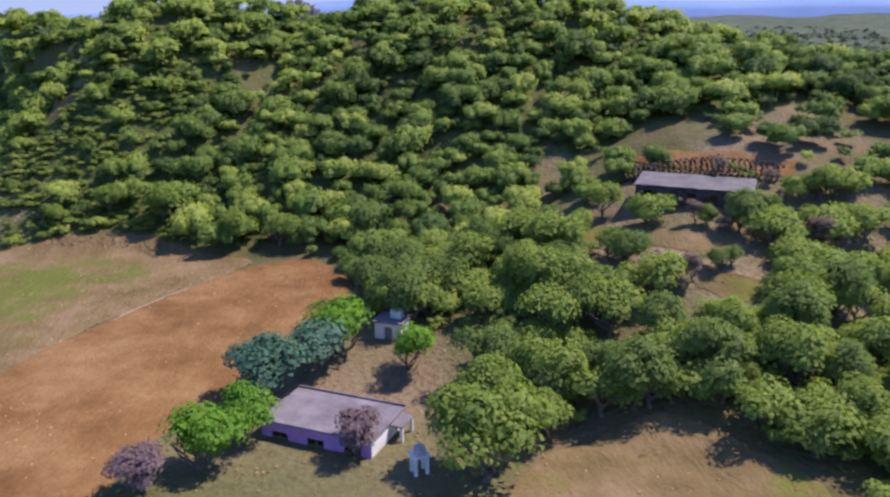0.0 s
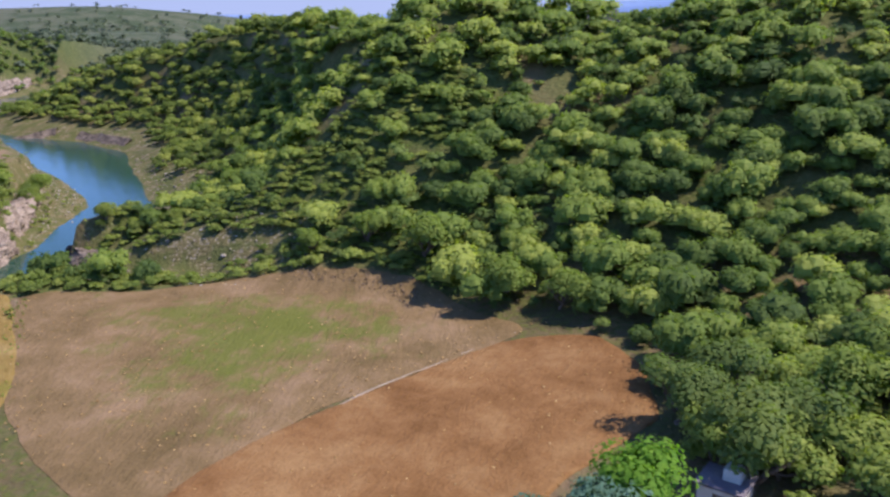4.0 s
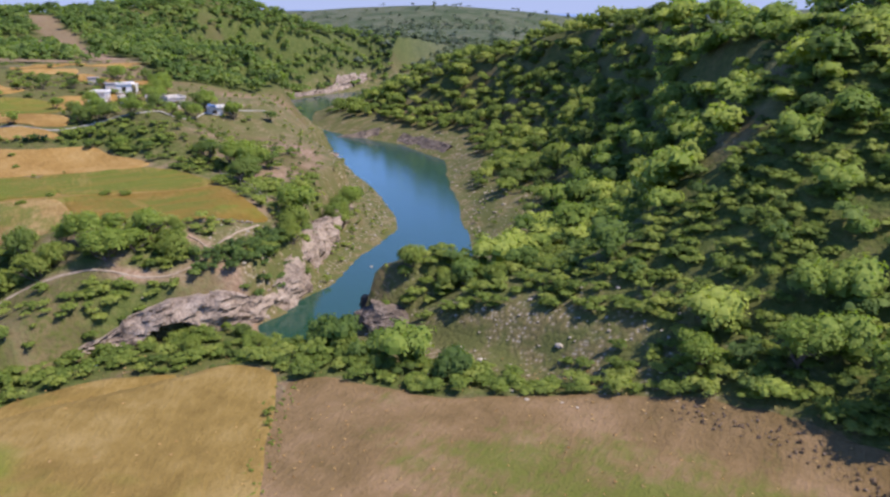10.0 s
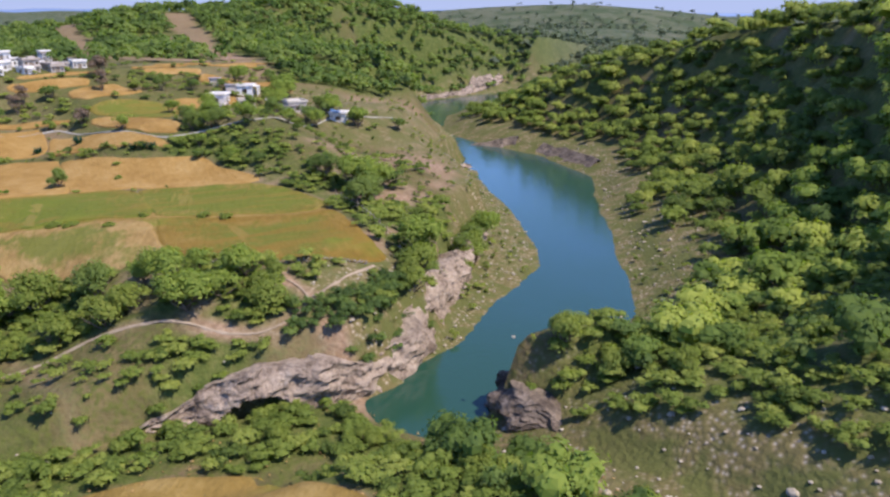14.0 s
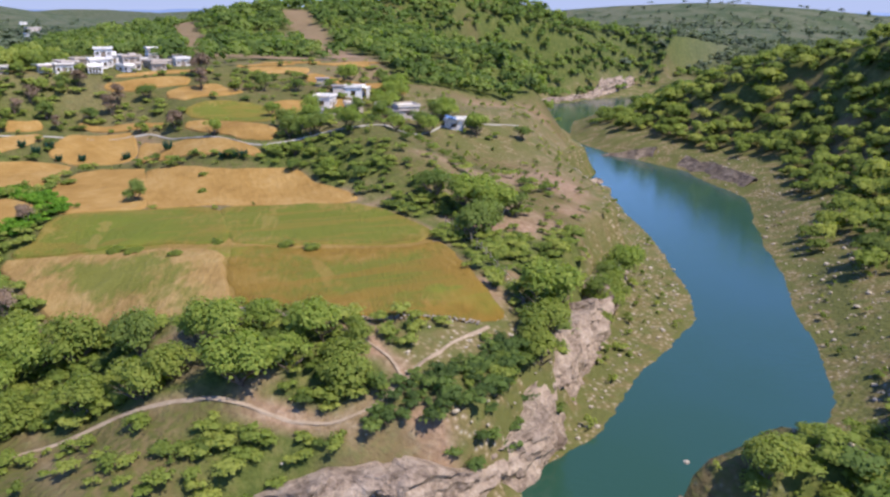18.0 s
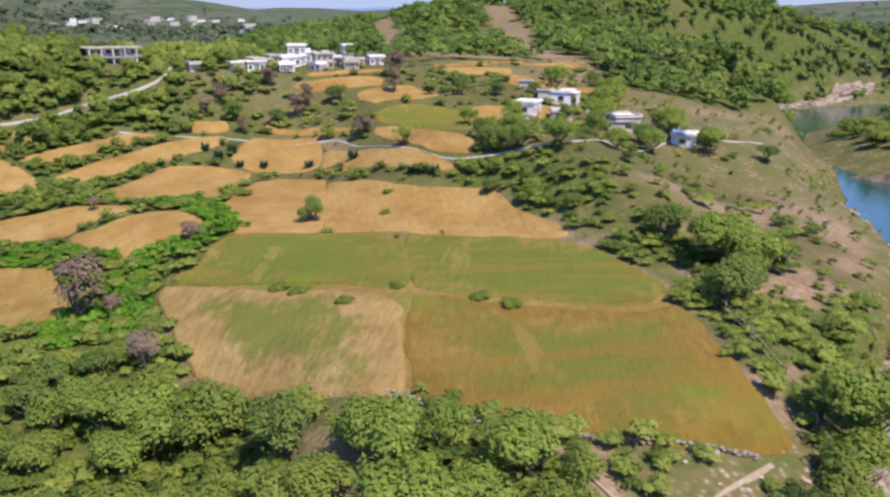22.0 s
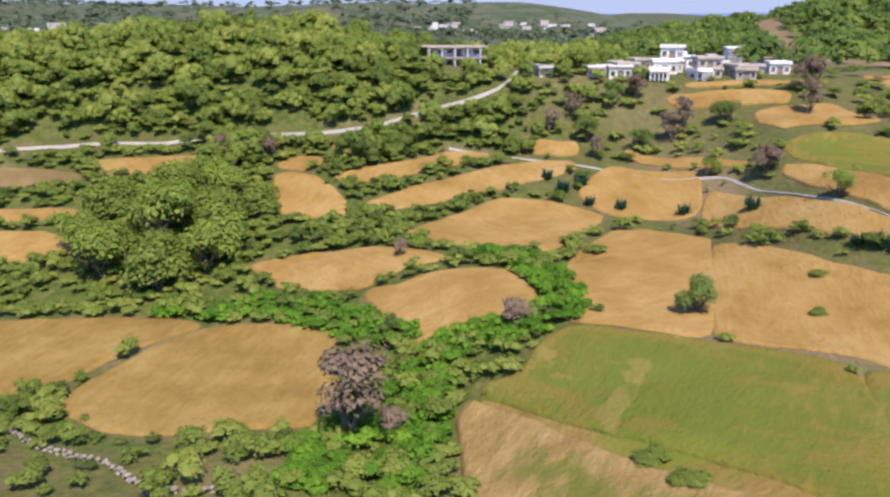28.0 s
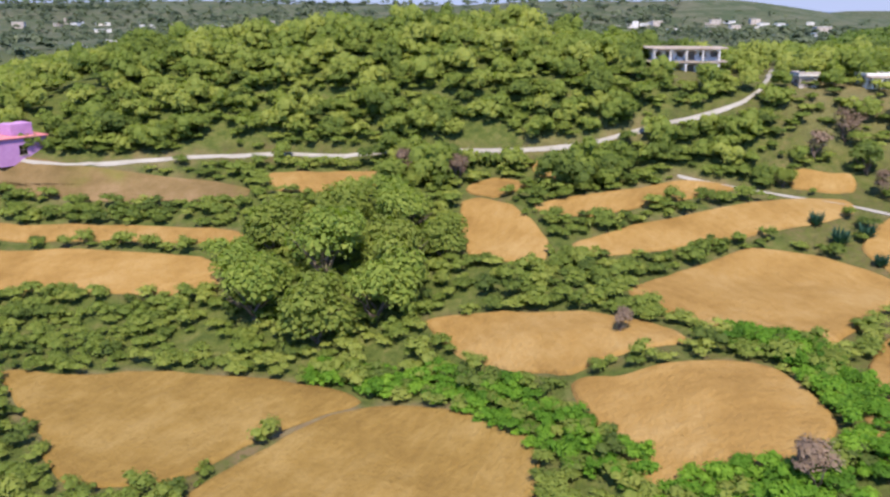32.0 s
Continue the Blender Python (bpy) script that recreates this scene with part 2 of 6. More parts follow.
def crop_material(name, a, b, c, turn=0.0, green=0.0, lanes=0.6, rim=None, bands=None):
    """Ripe or half-green corn: ears, drill rows and lodged patches."""
    g = Mat(name, 0.95, spec=0.1)
    patch, row, ear = g.noise(0.16, 8, None, 0.7), g.noise(1.0, 6, (1.7, 0.5, 1, turn)), g.noise(3.2, 6)
    k = g.math("ADD", g.math("MULTIPLY", row, lanes), g.math("MULTIPLY", patch, 1 - lanes))
    col = g.ramp(k, (0.36, a), (0.5, b), (0.63, c))
    col = g.mix(g.math("MULTIPLY", g.step(ear, 0.5, 0.68), 0.3), col, a)
    if green:
        col = g.mix(g.math("MULTIPLY", g.step(g.noise(0.075, 3), 0.62 - 0.3 * green, 0.75 - 0.25 * green), 0.85), col, (0.13, 0.15, 0.022))
    if rim:  # unripe or lodged in the middle of the plot
        at = g.math("ADD", g.attr("rim").outputs["Fac"], g.math("ADD", g.math("MULTIPLY", g.math("SUBTRACT", g.noise(0.2, 6, None, 0.7), 0.5), 1.9), g.math("MULTIPLY", g.math("SUBTRACT", row, 0.5), 0.9)))
        col = g.mix(g.math("MULTIPLY", g.step(at, rim[1], rim[0]), 0.8), col, (0.100, 0.124, 0.020))
    if bands:  # pale mown strips and tracks across the plot
        strip = g.noise(1.0, 4, (0.30, 0.025, 1, bands), 0.65)
        col = g.mix(g.math("MULTIPLY", g.step(strip, 0.53, 0.60), 0.75), col, b)
        track = g.noise(1.0, 3, (0.22, 0.02, 1, bands + 84), 0.6)
        col = g.mix(g.math("MULTIPLY", g.step(track, 0.60, 0.64), 0.6), col, c)
    g.bump(g.math("ADD", row, ear), 0.6, 0.3)
    return g.colour(col)


def leaf_material(name, dark, mid, light, through=0.3):
    g = Mat(name, 0.7, spec=0.2)
    tone = g.attr("tone").outputs["Fac"]
    geo = g.t.nodes.new("ShaderNodeNewGeometry").outputs["Random Per Island"]
    k = g.math("ADD", g.math("MULTIPLY", tone, 0.78), g.math("MULTIPLY", geo, 0.22))
    col = g.ramp(k, (0.1, dark), (0.5, mid), (0.9, light))
    g.colour(col)
    tr = g.t.nodes.new("ShaderNodeBsdfTranslucent")
    g.link(g.mix(1.0, col, (1.0, 1.15, 0.45), "MULTIPLY"), tr.inputs[0])
    mx = g.t.nodes.new("ShaderNodeMixShader")
    mx.inputs[0].default_value = through
    g.link(g.b.outputs[0], mx.inputs[1])
    g.link(tr.outputs[0], mx.inputs[2])
    g.link(mx.outputs[0], g.t.nodes["Material Output"].inputs[0])
    return g.m


def plain_material(name, a, b, scale=2.0, rough=0.85, bump=0.3, dist=0.03, spec=0.3, metal=0.0):
    """Two tones mottled at two scales, with fine relief."""
    g = Mat(name, rough, metal, spec)
    big, fine = g.noise(scale, 5), g.noise(scale * 7, 5)
    k = g.math("ADD", g.math("MULTIPLY", big, 0.7), g.math("MULTIPLY", fine, 0.3))
    g.bump(fine, bump, dist)
    return g.colour(g.ramp(k, (0.35, a), (0.65, b)))


def rock_material(name, a, b, c):
    g = Mat(name, 0.92, spec=0.2)
    strata, lump, fine = g.noise(0.5, 6, (1, 1, 3.0)), g.noise(0.28, 4), g.noise(3.0, 6)
    k = g.math("ADD", g.math("MULTIPLY", strata, 0.6), g.math("MULTIPLY", fine, 0.4))
    col = g.ramp(k, (0.36, a), (0.5, b), (0.66, c))
    col = g.mix(g.step(lump, 0.55, 0.7), col, a)
    g.bump(g.math("ADD", strata, fine), 1.0, 0.35)
    return g.colour(col)


def water_material():
    g = Mat("river_water", 0.07, spec=0.5)
    g.b.inputs["IOR"].default_value = 1.33
    g.bump(g.math("ADD", g.noise(1.4, 3, (1, 2.2, 1, 35)), g.math("MULTIPLY", g.noise(0.25, 2), 0.8)), 0.12, 0.12)
    return g.colour(g.ramp(g.noise(0.03, 3), (0.35, (0.018, 0.058, 0.038)), (0.65, (0.020, 0.062, 0.060))))


M_GROUND = ground_material()
M_WATER = water_material()
M_TAN = crop_material("ripe_wheat", (0.214, 0.123, 0.036), (0.284, 0.172, 0.056), (0.336, 0.220, 0.086), 20, 0.0, 0.22)
M_TAN_B = crop_material("ripe_wheat_b", (0.214, 0.123, 0.036), (0.284, 0.172, 0.056), (0.336, 0.220, 0.086), 78, 0.0, 0.26)
M_TAN_C = crop_material("ripe_wheat_c", (0.214, 0.123, 0.036), (0.284, 0.172, 0.056), (0.336, 0.220, 0.086), 130, 0.0, 0.24)
M_TAN_D = crop_material("standing_ripe_wheat", (0.160, 0.095, 0.026), (0.228, 0.143, 0.041), (0.285, 0.190, 0.066), 78, 0.0, 0.24)
M_TAN_GREEN = crop_material("ripening_wheat", (0.130, 0.080, 0.015), (0.184, 0.116, 0.025), (0.230, 0.152, 0.043), 62, 0.35, 0.4, (0.30, 0.95), -8)
M_MOWN = crop_material("lodged_wheat", (0.185, 0.113, 0.038), (0.272, 0.178, 0.067), (0.326, 0.232, 0.099), 62, 0.0, 0.35, (0.30, 0.85))
M_GREEN = crop_material("green_crop", (0.112, 0.092, 0.017), (0.163, 0.127, 0.028), (0.212, 0.164, 0.047), 62, 0.25, 0.35, (0.62, 1.1), -21)
M_CORN = crop_material("dry_corn", (0.152, 0.099, 0.028), (0.221, 0.147, 0.044), (0.276, 0.193, 0.072), 40, 0.22, 0.3)
M_RED = crop_material("red_brown_stubble", (0.138, 0.065, 0.022), (0.213, 0.108, 0.042), (0.271, 0.155, 0.066), -20, 0.0, 0.12)
M_FALLOW = crop_material("grazed_fallow", (0.119, 0.083, 0.033), (0.180, 0.122, 0.055), (0.234, 0.158, 0.083), 10, 0.32, 0.15)
M_GRAZED = crop_material("grazed_fallow_field", (0.124, 0.083, 0.035), (0.186, 0.122, 0.058), (0.240, 0.158, 0.087), 10, 0.0, 0.15, (0.10, 0.72))
M_LEAF = leaf_material("acacia_leaves", (0.072, 0.122, 0.032), (0.172, 0.248, 0.048), (0.345, 0.395, 0.085), 0.48)
M_LEAF_DARK = leaf_material("dark_leaves", (0.059, 0.100, 0.029), (0.124, 0.189, 0.048), (0.220, 0.278, 0.072), 0.5)
M_LEAF_BLUE = leaf_material("blue_green_leaves", (0.030, 0.085, 0.055), (0.080, 0.165, 0.105), (0.160, 0.255, 0.165))
# leaves of far scrub, greyed so that distance haze sits in their colour
M_SCRUB_HAZE = leaf_material("haze_tinted_scrub", (0.050, 0.074, 0.048), (0.105, 0.135, 0.082), (0.170, 0.195, 0.120), 0.3)
M_BUSH = leaf_material("bush_leaves", (0.080, 0.120, 0.028), (0.172, 0.230, 0.045), (0.295, 0.330, 0.076), 0.48)
M_VINE = leaf_material("creeper_leaves", (0.056, 0.140, 0.015), (0.110, 0.250, 0.024), (0.220, 0.380, 0.044), 0.5)
M_DEAD = leaf_material("withered_leaves", (0.092, 0.061, 0.043), (0.184, 0.131, 0.094), (0.281, 0.204, 0.151), 0.25)
M_VIOLET = leaf_material("violet_brown_leaves", (0.075, 0.045, 0.050), (0.150, 0.095, 0.100), (0.230, 0.160, 0.165), 0.25)
M_BARK = plain_material("bark", (0.085, 0.062, 0.045), (0.19, 0.15, 0.115), 3.0, 0.95, 0.8, 0.05)
M_ROCK = rock_material("pink_cliff_rock", (0.140, 0.103, 0.078), (0.300, 0.232, 0.180), (0.440, 0.360, 0.290))
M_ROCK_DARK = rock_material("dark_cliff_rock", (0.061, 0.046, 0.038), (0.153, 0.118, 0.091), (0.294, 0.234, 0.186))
M_PATH = plain_material("trodden_earth", (0.22, 0.165, 0.11), (0.34, 0.27, 0.20), 0.8, 0.95, 0.5, 0.06)
M_ROAD = plain_material("pale_concrete_road", (0.264, 0.244, 0.208), (0.344, 0.324, 0.288), 0.6, 0.9, 0.3, 0.03)
M_WALL_W = plain_material("whitewash", (0.62, 0.59, 0.56), (0.78, 0.75, 0.72), 0.7, 0.85, 0.25, 0.02)
M_WALL_P = plain_material("pale_violet_plaster", (0.36, 0.17, 0.37), (0.50, 0.27, 0.50), 0.6, 0.88, 0.3, 0.02)
M_WALL_G = plain_material("grey_render", (0.36, 0.31, 0.27), (0.52, 0.46, 0.41), 0.6, 0.9, 0.4, 0.03)
M_ROOF = plain_material("weathered_roof_slab", (0.122, 0.101, 0.112), (0.238, 0.205, 0.223), 0.45, 0.92, 0.4, 0.03)
M_DARK = plain_material("dark_opening", (0.010, 0.009, 0.010), (0.03, 0.028, 0.03), 1.0, 0.6, 0.1)
M_TILE_P = plain_material("pink_roof", (0.50, 0.15, 0.17), (0.65, 0.26, 0.28), 0.7, 0.8, 0.3, 0.03)
M_TIN = plain_material("rusty_tin", (0.216, 0.184, 0.184), (0.374, 0.338, 0.342), 0.5, 0.6, 0.3, 0.03, 0.4, 0.3)
M_WOOD = plain_material("grey_wood", (0.16, 0.125, 0.095), (0.30, 0.245, 0.195), 3.0, 0.9, 0.5, 0.02)
M_BLUE = plain_material("blue_tarpaulin", (0.10, 0.22, 0.48), (0.22, 0.38, 0.62), 1.5, 0.6, 0.3, 0.03)
M_STONE = plain_material("dry_stone", (0.173, 0.144, 0.115), (0.360, 0.317, 0.266), 1.2, 0.93, 0.8, 0.08)
# darker dry stone: the shade on the backlit walls is put into its colour
M_STONE_SHADE = plain_material("shade_dark_stone", (0.028, 0.023, 0.024), (0.085, 0.070, 0.070), 1.2, 0.93, 0.8, 0.08)
M_PEBBLE = plain_material("pale_pebbles", (0.245, 0.202, 0.144), (0.418, 0.367, 0.302), 0.6, 0.93, 0.6, 0.05)
M_BUTTE = rock_material("far_crag_rock", (0.16, 0.12, 0.13), (0.24, 0.19, 0.20), (0.33, 0.27, 0.28))
# flat blue: the haze over the far mountains is put into their colour
M_HAZE_HILLS = plain_material("hazy_blue_distance", (0.13, 0.20, 0.36), (0.17, 0.25, 0.42), 0.002, 1.0, 0.0)
M_ROOF_PALE = plain_material("pale_roof_slab", (0.55, 0.52, 0.47), (0.70, 0.67, 0.62), 0.5, 0.92, 0.3, 0.03)
def glow_material(name, colour):
    g = Mat(name, 1.0, spec=0.0)
    g.colour((0.0, 0.0, 0.0))
    g.b.inputs["Emission Color"].default_value, g.b.inputs["Emission Strength"].default_value = (*colour, 1), 1.0
    return g.m


M_SKY = glow_material("pale_blue_sky", (0.235, 0.300, 0.480))
M_ROOF_TAN = plain_material("brown_roof_slab", (0.25, 0.20, 0.16), (0.38, 0.32, 0.27), 0.5, 0.92, 0.3, 0.03)
M_STRAW = leaf_material("dry_stalks", (0.20, 0.11, 0.04), (0.36, 0.21, 0.08), (0.50, 0.34, 0.15), 0.2)

# ---------------------------------------------------------------- helpers for meshes
def mesh_from(name, verts, faces, material, smooth=False):
    """A mesh from an array of vertices and an array of equal-sided faces."""
    verts, faces = np.asarray(verts, np.float32), np.asarray(faces, np.int32)
    me = bpy.data.meshes.new(name)
    me.vertices.add(len(verts))
    me.vertices.foreach_set("co", verts.ravel())
    n, k = faces.shape
    me.loops.add(n * k)
    me.loops.foreach_set("vertex_index", faces.ravel())
    me.polygons.add(n)
    me.polygons.foreach_set("loop_start", np.arange(0, n * k, k, dtype=np.int32))
    me.polygons.foreach_set("use_smooth", np.full(n, smooth))
    me.update(calc_edges=True)
    me.materials.append(material)
    return me


def part(name, bm, material, parent=None, label=""):
    me = bpy.data.meshes.new(name)
    bm.to_mesh(me)
    bm.free()
    me.materials.append(material)
    ob = new(name, me)
    ob.parent = parent
    return tagged(ob, label)


def hang(name, me, parent, label=""):
    ob = new(name, me)
    ob.parent = parent
    return tagged(ob, label)


def empty(name, x, y, z=None, turn=0.0):
    ob = new(name)
    ob.empty_display_size = 0.3
    ob.matrix_world = pose(x, y, float(height(x, y)) if z is None else z, 0, 0, turn)
    return ob


def box(bm, size, at, turn=0.0, bevel=0.0):
    """Adds a box with bevelled edges; at is the middle of its foot."""
    m = Matrix.Translation((at[0], at[1], at[2] + size[2] / 2)) @ Matrix.Rotation(turn, 4, "Z") @ Matrix.Diagonal((*size, 1))
    made = bmesh.ops.create_cube(bm, size=1, matrix=m)
    if bevel:
        edges = {e for v in made["verts"] for e in v.link_edges}
        bmesh.ops.bevel(bm, geom=list(edges), offset=bevel, segments=1, affect="EDGES", profile=0.7)
    return bm


def inside(x, y, corners):
    x, y = np.asarray(x, float), np.asarray(y, float)
    hit = np.zeros(x.shape, bool)
    for (ax, ay), (bx, by) in zip(corners, corners[1:] + corners[:1]):
        cross = ((ay > y) != (by > y)) & (x < (bx - ax) * (y - ay) / (by - ay + 1e-9) + ax)
        hit ^= cross
    return hit


def rounded(corners, n=8):
    """A closed, softened outline through the corners."""
    p = np.array(corners, float)
    out = []
    for i in range(len(p)):
        a, b, c, d = p[i - 1], p[i], p[(i + 1) % len(p)], p[(i + 2) % len(p)]
        for k in np.arange(n) / n:
            cr = 0.5 * (2 * b + (c - a) * k + (2 * a - 5 * b + 4 * c - d) * k ** 2 + (3 * b - a - 3 * c + d) * k ** 3)
            out.append(0.65 * cr + 0.35 * (b + (c - b) * k))
    return np.array(out)


# ---------------------------------------------------------------- the fields: corners of each plot
FIELDS = {
    "ripening": [(-134.2, 106.6), (-130.5, 113.4), (-125.7, 120.5), (-125.1, 125.1), (-114.9, 121.9), (-108.6, 120.4), (-107.2, 118.6), (-108.4, 112.8), (-111.5, 107.8), (-115.3, 104.5), (-118.8, 101.3)],
    "mown": [(-150.5, 87.9), (-151.2, 89.6), (-141.4, 97.8), (-135.2, 104.3), (-131.6, 105), (-119.3, 101), (-122.5, 96.6), (-128.9, 92.4), (-135.8, 89.5)],
    "green_a": [(-152.4, 89.1), (-153.6, 91.6), (-157.6, 94.7), (-155.3, 103.6), (-151.3, 111.1), (-136.8, 107), (-143.3, 98.1)],
    "green_b": [(-151.1, 111.6), (-147.3, 119.4), (-142, 124.6), (-135.5, 126.7), (-127.6, 126.4), (-126.5, 121), (-131.3, 113.8), (-136.2, 107.3)],
    "wheat_a": [(-158.9, 94.8), (-167.4, 95.1), (-180.8, 103.1), (-176.1, 108.9), (-156.9, 104.3), (-157.5, 99.4)],
    "wheat_aa": [(-156.8, 104.5), (-174.4, 109.1), (-164.5, 116.2), (-158.1, 123.4), (-151.3, 124.4), (-143, 125.2), (-153.4, 111.4)],
    "wheat_b": [(-187.7, 112.3), (-168.7, 120.8), (-163.3, 121.6), (-179.2, 110)],
    "wheat_c": [(-170.3, 95.8), (-180.6, 101.7), (-175.9, 108.2), (-158.7, 103.6), (-157.9, 97.8), (-160.7, 95.8)],
    "wheat_d": [(-189.9, 99), (-195.8, 103), (-192.1, 111.4), (-184, 109.6), (-185.6, 101.9)],
    "wheat_e": [(-179.6, 82.2), (-188.9, 91), (-185.6, 101), (-173.3, 94.8), (-173.4, 88.1)],
    "strip_a": [(-193, 73), (-200.1, 85), (-199.2, 90), (-191.9, 78)],
    "strip_b": [(-187.9, 77), (-195.9, 91), (-198.2, 99), (-193.8, 98), (-186.8, 82)],
    "wheat_f": [(-175.5, 68.3), (-176, 73.4), (-175.1, 79.5), (-172.7, 85.3), (-171, 85.7), (-168.6, 81.2), (-168, 78.9), (-170.7, 72.8)],
    "wheat_g": [(-167.1, 79.9), (-167.2, 83.3), (-169.1, 88.2), (-168.4, 91.1), (-163.6, 93.2), (-160.1, 92.2), (-158.4, 87.7), (-156.9, 85.4), (-159.7, 83.9)],
    "wheat_h": [(-153, 61.8), (-159.6, 63.2), (-165.7, 67), (-166.4, 72.3), (-162.4, 78.7), (-152.3, 80), (-150.8, 74.9), (-149.7, 68.2)],
    "wheat_i": [(-163.8, 41.3), (-164.7, 45.8), (-167.2, 53.4), (-167.9, 61.3), (-166.5, 66.6), (-160.6, 62.7), (-155.7, 60.2), (-154.2, 55), (-158, 49.4)],
    "wheat_j": [(-193.1, 66), (-193, 71), (-188, 75), (-184.5, 75.1), (-184.7, 69.1)],
    "wheat_k": [(-196.1, 44.9), (-197.6, 49.7), (-198.8, 56.7), (-196.4, 58.8), (-193, 52), (-193, 47)],
    "wheat_l": [(-195.1, 66), (-198.8, 67.8), (-197.5, 71.9), (-194, 69)],
    "wheat_m": [(-201.8, 71), (-202.6, 75.1), (-200.3, 76), (-198.7, 72.9)],
    "wheat_n": [(-182, 20), (-185.7, 45.2), (-183.3, 47.4), (-180, 24)],
    "wheat_o": [(-178, 22), (-180.8, 46.8), (-176.5, 50), (-174, 26)],
    "meadow_far": [(-189, 12), (-193.8, 40.1), (-190.9, 44.1), (-186, 16)],
    "wheat_p": [(-209, 112.3), (-208.5, 125.4), (-204.5, 124.1), (-206.7, 112.4)],
    "wheat_q": [(-211.6, 114.9), (-212.1, 130.2), (-210.7, 130.5), (-210.1, 116)],
    "wheat_r": [(-201.9, 120.1), (-204.3, 129.5), (-195.3, 131.2), (-194, 120.6)],
    "wheat_s": [(-187.6, 119), (-184, 122.2), (-170.5, 126.6), (-166.7, 124.4), (-170.5, 120.8), (-184.4, 118.2)],
    "green_c": [(-191, 119.6), (-192, 127.6), (-186.3, 134.4), (-175.6, 127.6), (-186.1, 121.3)],
    "wheat_t": [(-190, 134.4), (-189.6, 147.3), (-184.8, 143.9), (-182.3, 132.2)],
    "wheat_u": [(-208.2, 150.6), (-193.2, 161.3), (-190.5, 159.1), (-203, 147.4)],
    "wheat_v": [(-202.3, 95), (-201.9, 99.9), (-199.7, 100), (-199.7, 95)],
    "wheat_w": [(-200.8, 106), (-190.1, 116), (-192.2, 112.2), (-197.6, 106)],
    "wheat_x": [(-214.4, 137.5), (-213.7, 148), (-213.2, 148.4), (-213.2, 138.1)],
    "wheat_y": [(-212.4, 139), (-211.2, 150.6), (-208.2, 148.6), (-209.3, 138.7)],
    "wheat_z": [(-213.3, 152.5), (-212.5, 165.1), (-210, 162.4), (-212.9, 153.5)],
    "strip_c": [(-216.9, 143.6), (-214.6, 154.7), (-213.8, 153.8), (-215, 144.3)],
    "strip_d": [(-213.7, 159.7), (-213.1, 170.5), (-212.5, 169), (-212.8, 159.8)],
    "headland": [(-150.5, 88.6), (-152.8, 91.6), (-156.6, 94.9), (-154.6, 103.5), (-150.6, 111), (-146.8, 118.8), (-141.6, 124), (-135.5, 126.1), (-127.7, 125.8), (-125.2, 124.4), (-115, 121.4), (-109.2, 119.8), (-108, 118.2), (-109.2, 113), (-112.2, 108.2), (-115.7, 105.2), (-119.7, 101.4), (-123, 97.2), (-129.1, 93.2), (-136, 90.2)],
    "fallow": [(-76, 95.5), (-64, 101), (-55.5, 108.5), (-44, 110.5), (-34, 110), (-25.5, 104.5), (-19, 100), (-31, 81), (-37, 63), (-54, 71)],
    "rough_corn": [(-97, 81), (-95, 89), (-90, 95), (-83, 95), (-77, 95), (-56, 72), (-70, 58), (-88, 66)],
    "stubble": [(-31, 80), (-20.5, 97), (-12, 100), (-7, 93), (-5.5, 84), (-11, 75), (-15, 65), (-19.5, 57), (-21, 48), (-30, 44), (-36.5, 64)],
    "yard_meadow": [(6, 46), (10.5, 53.5), (15, 55.5), (20.5, 57.5), (24.5, 54.5), (29, 47.5), (26, 38), (12, 36)],
    "terrace_a": [(14.5, 97.5), (21.6, 91.8), (28.6, 80.8), (35.3, 77.7), (30.4, 75.8), (22.1, 82.6), (17.1, 90.7)],
    "terrace_b": [(27.9, 70.5), (31.2, 68.2), (35.4, 68.4), (36.5, 70.7), (31, 72.2)],
    "terrace_c": [(30.6, 105.5), (37.9, 95.2), (46.2, 91.1), (47.6, 94.1), (36.4, 103.5)],
    "terrace_e": [(6.8, 105.5), (11.5, 106.2), (10.2, 107.7), (6.5, 107.3)],
    "terrace_d": [(40, 85.3), (42.7, 83.6), (46.7, 83.1), (47.7, 85.2), (44.2, 86.7)],
}
FIELD_LIST = [rounded(c, 4) for c in FIELDS.values()]


def on_field(x, y, grow=0.0):
    hit = np.zeros(np.shape(x), bool)
    for c in FIELD_LIST:
        m = c.mean(0)
        q = m + (c - m) * (1 + grow / np.maximum(np.hypot(*(c - m).T), 1)[:, None])
        hit |= inside(x, y, [tuple(v) for v in q])
    return hit


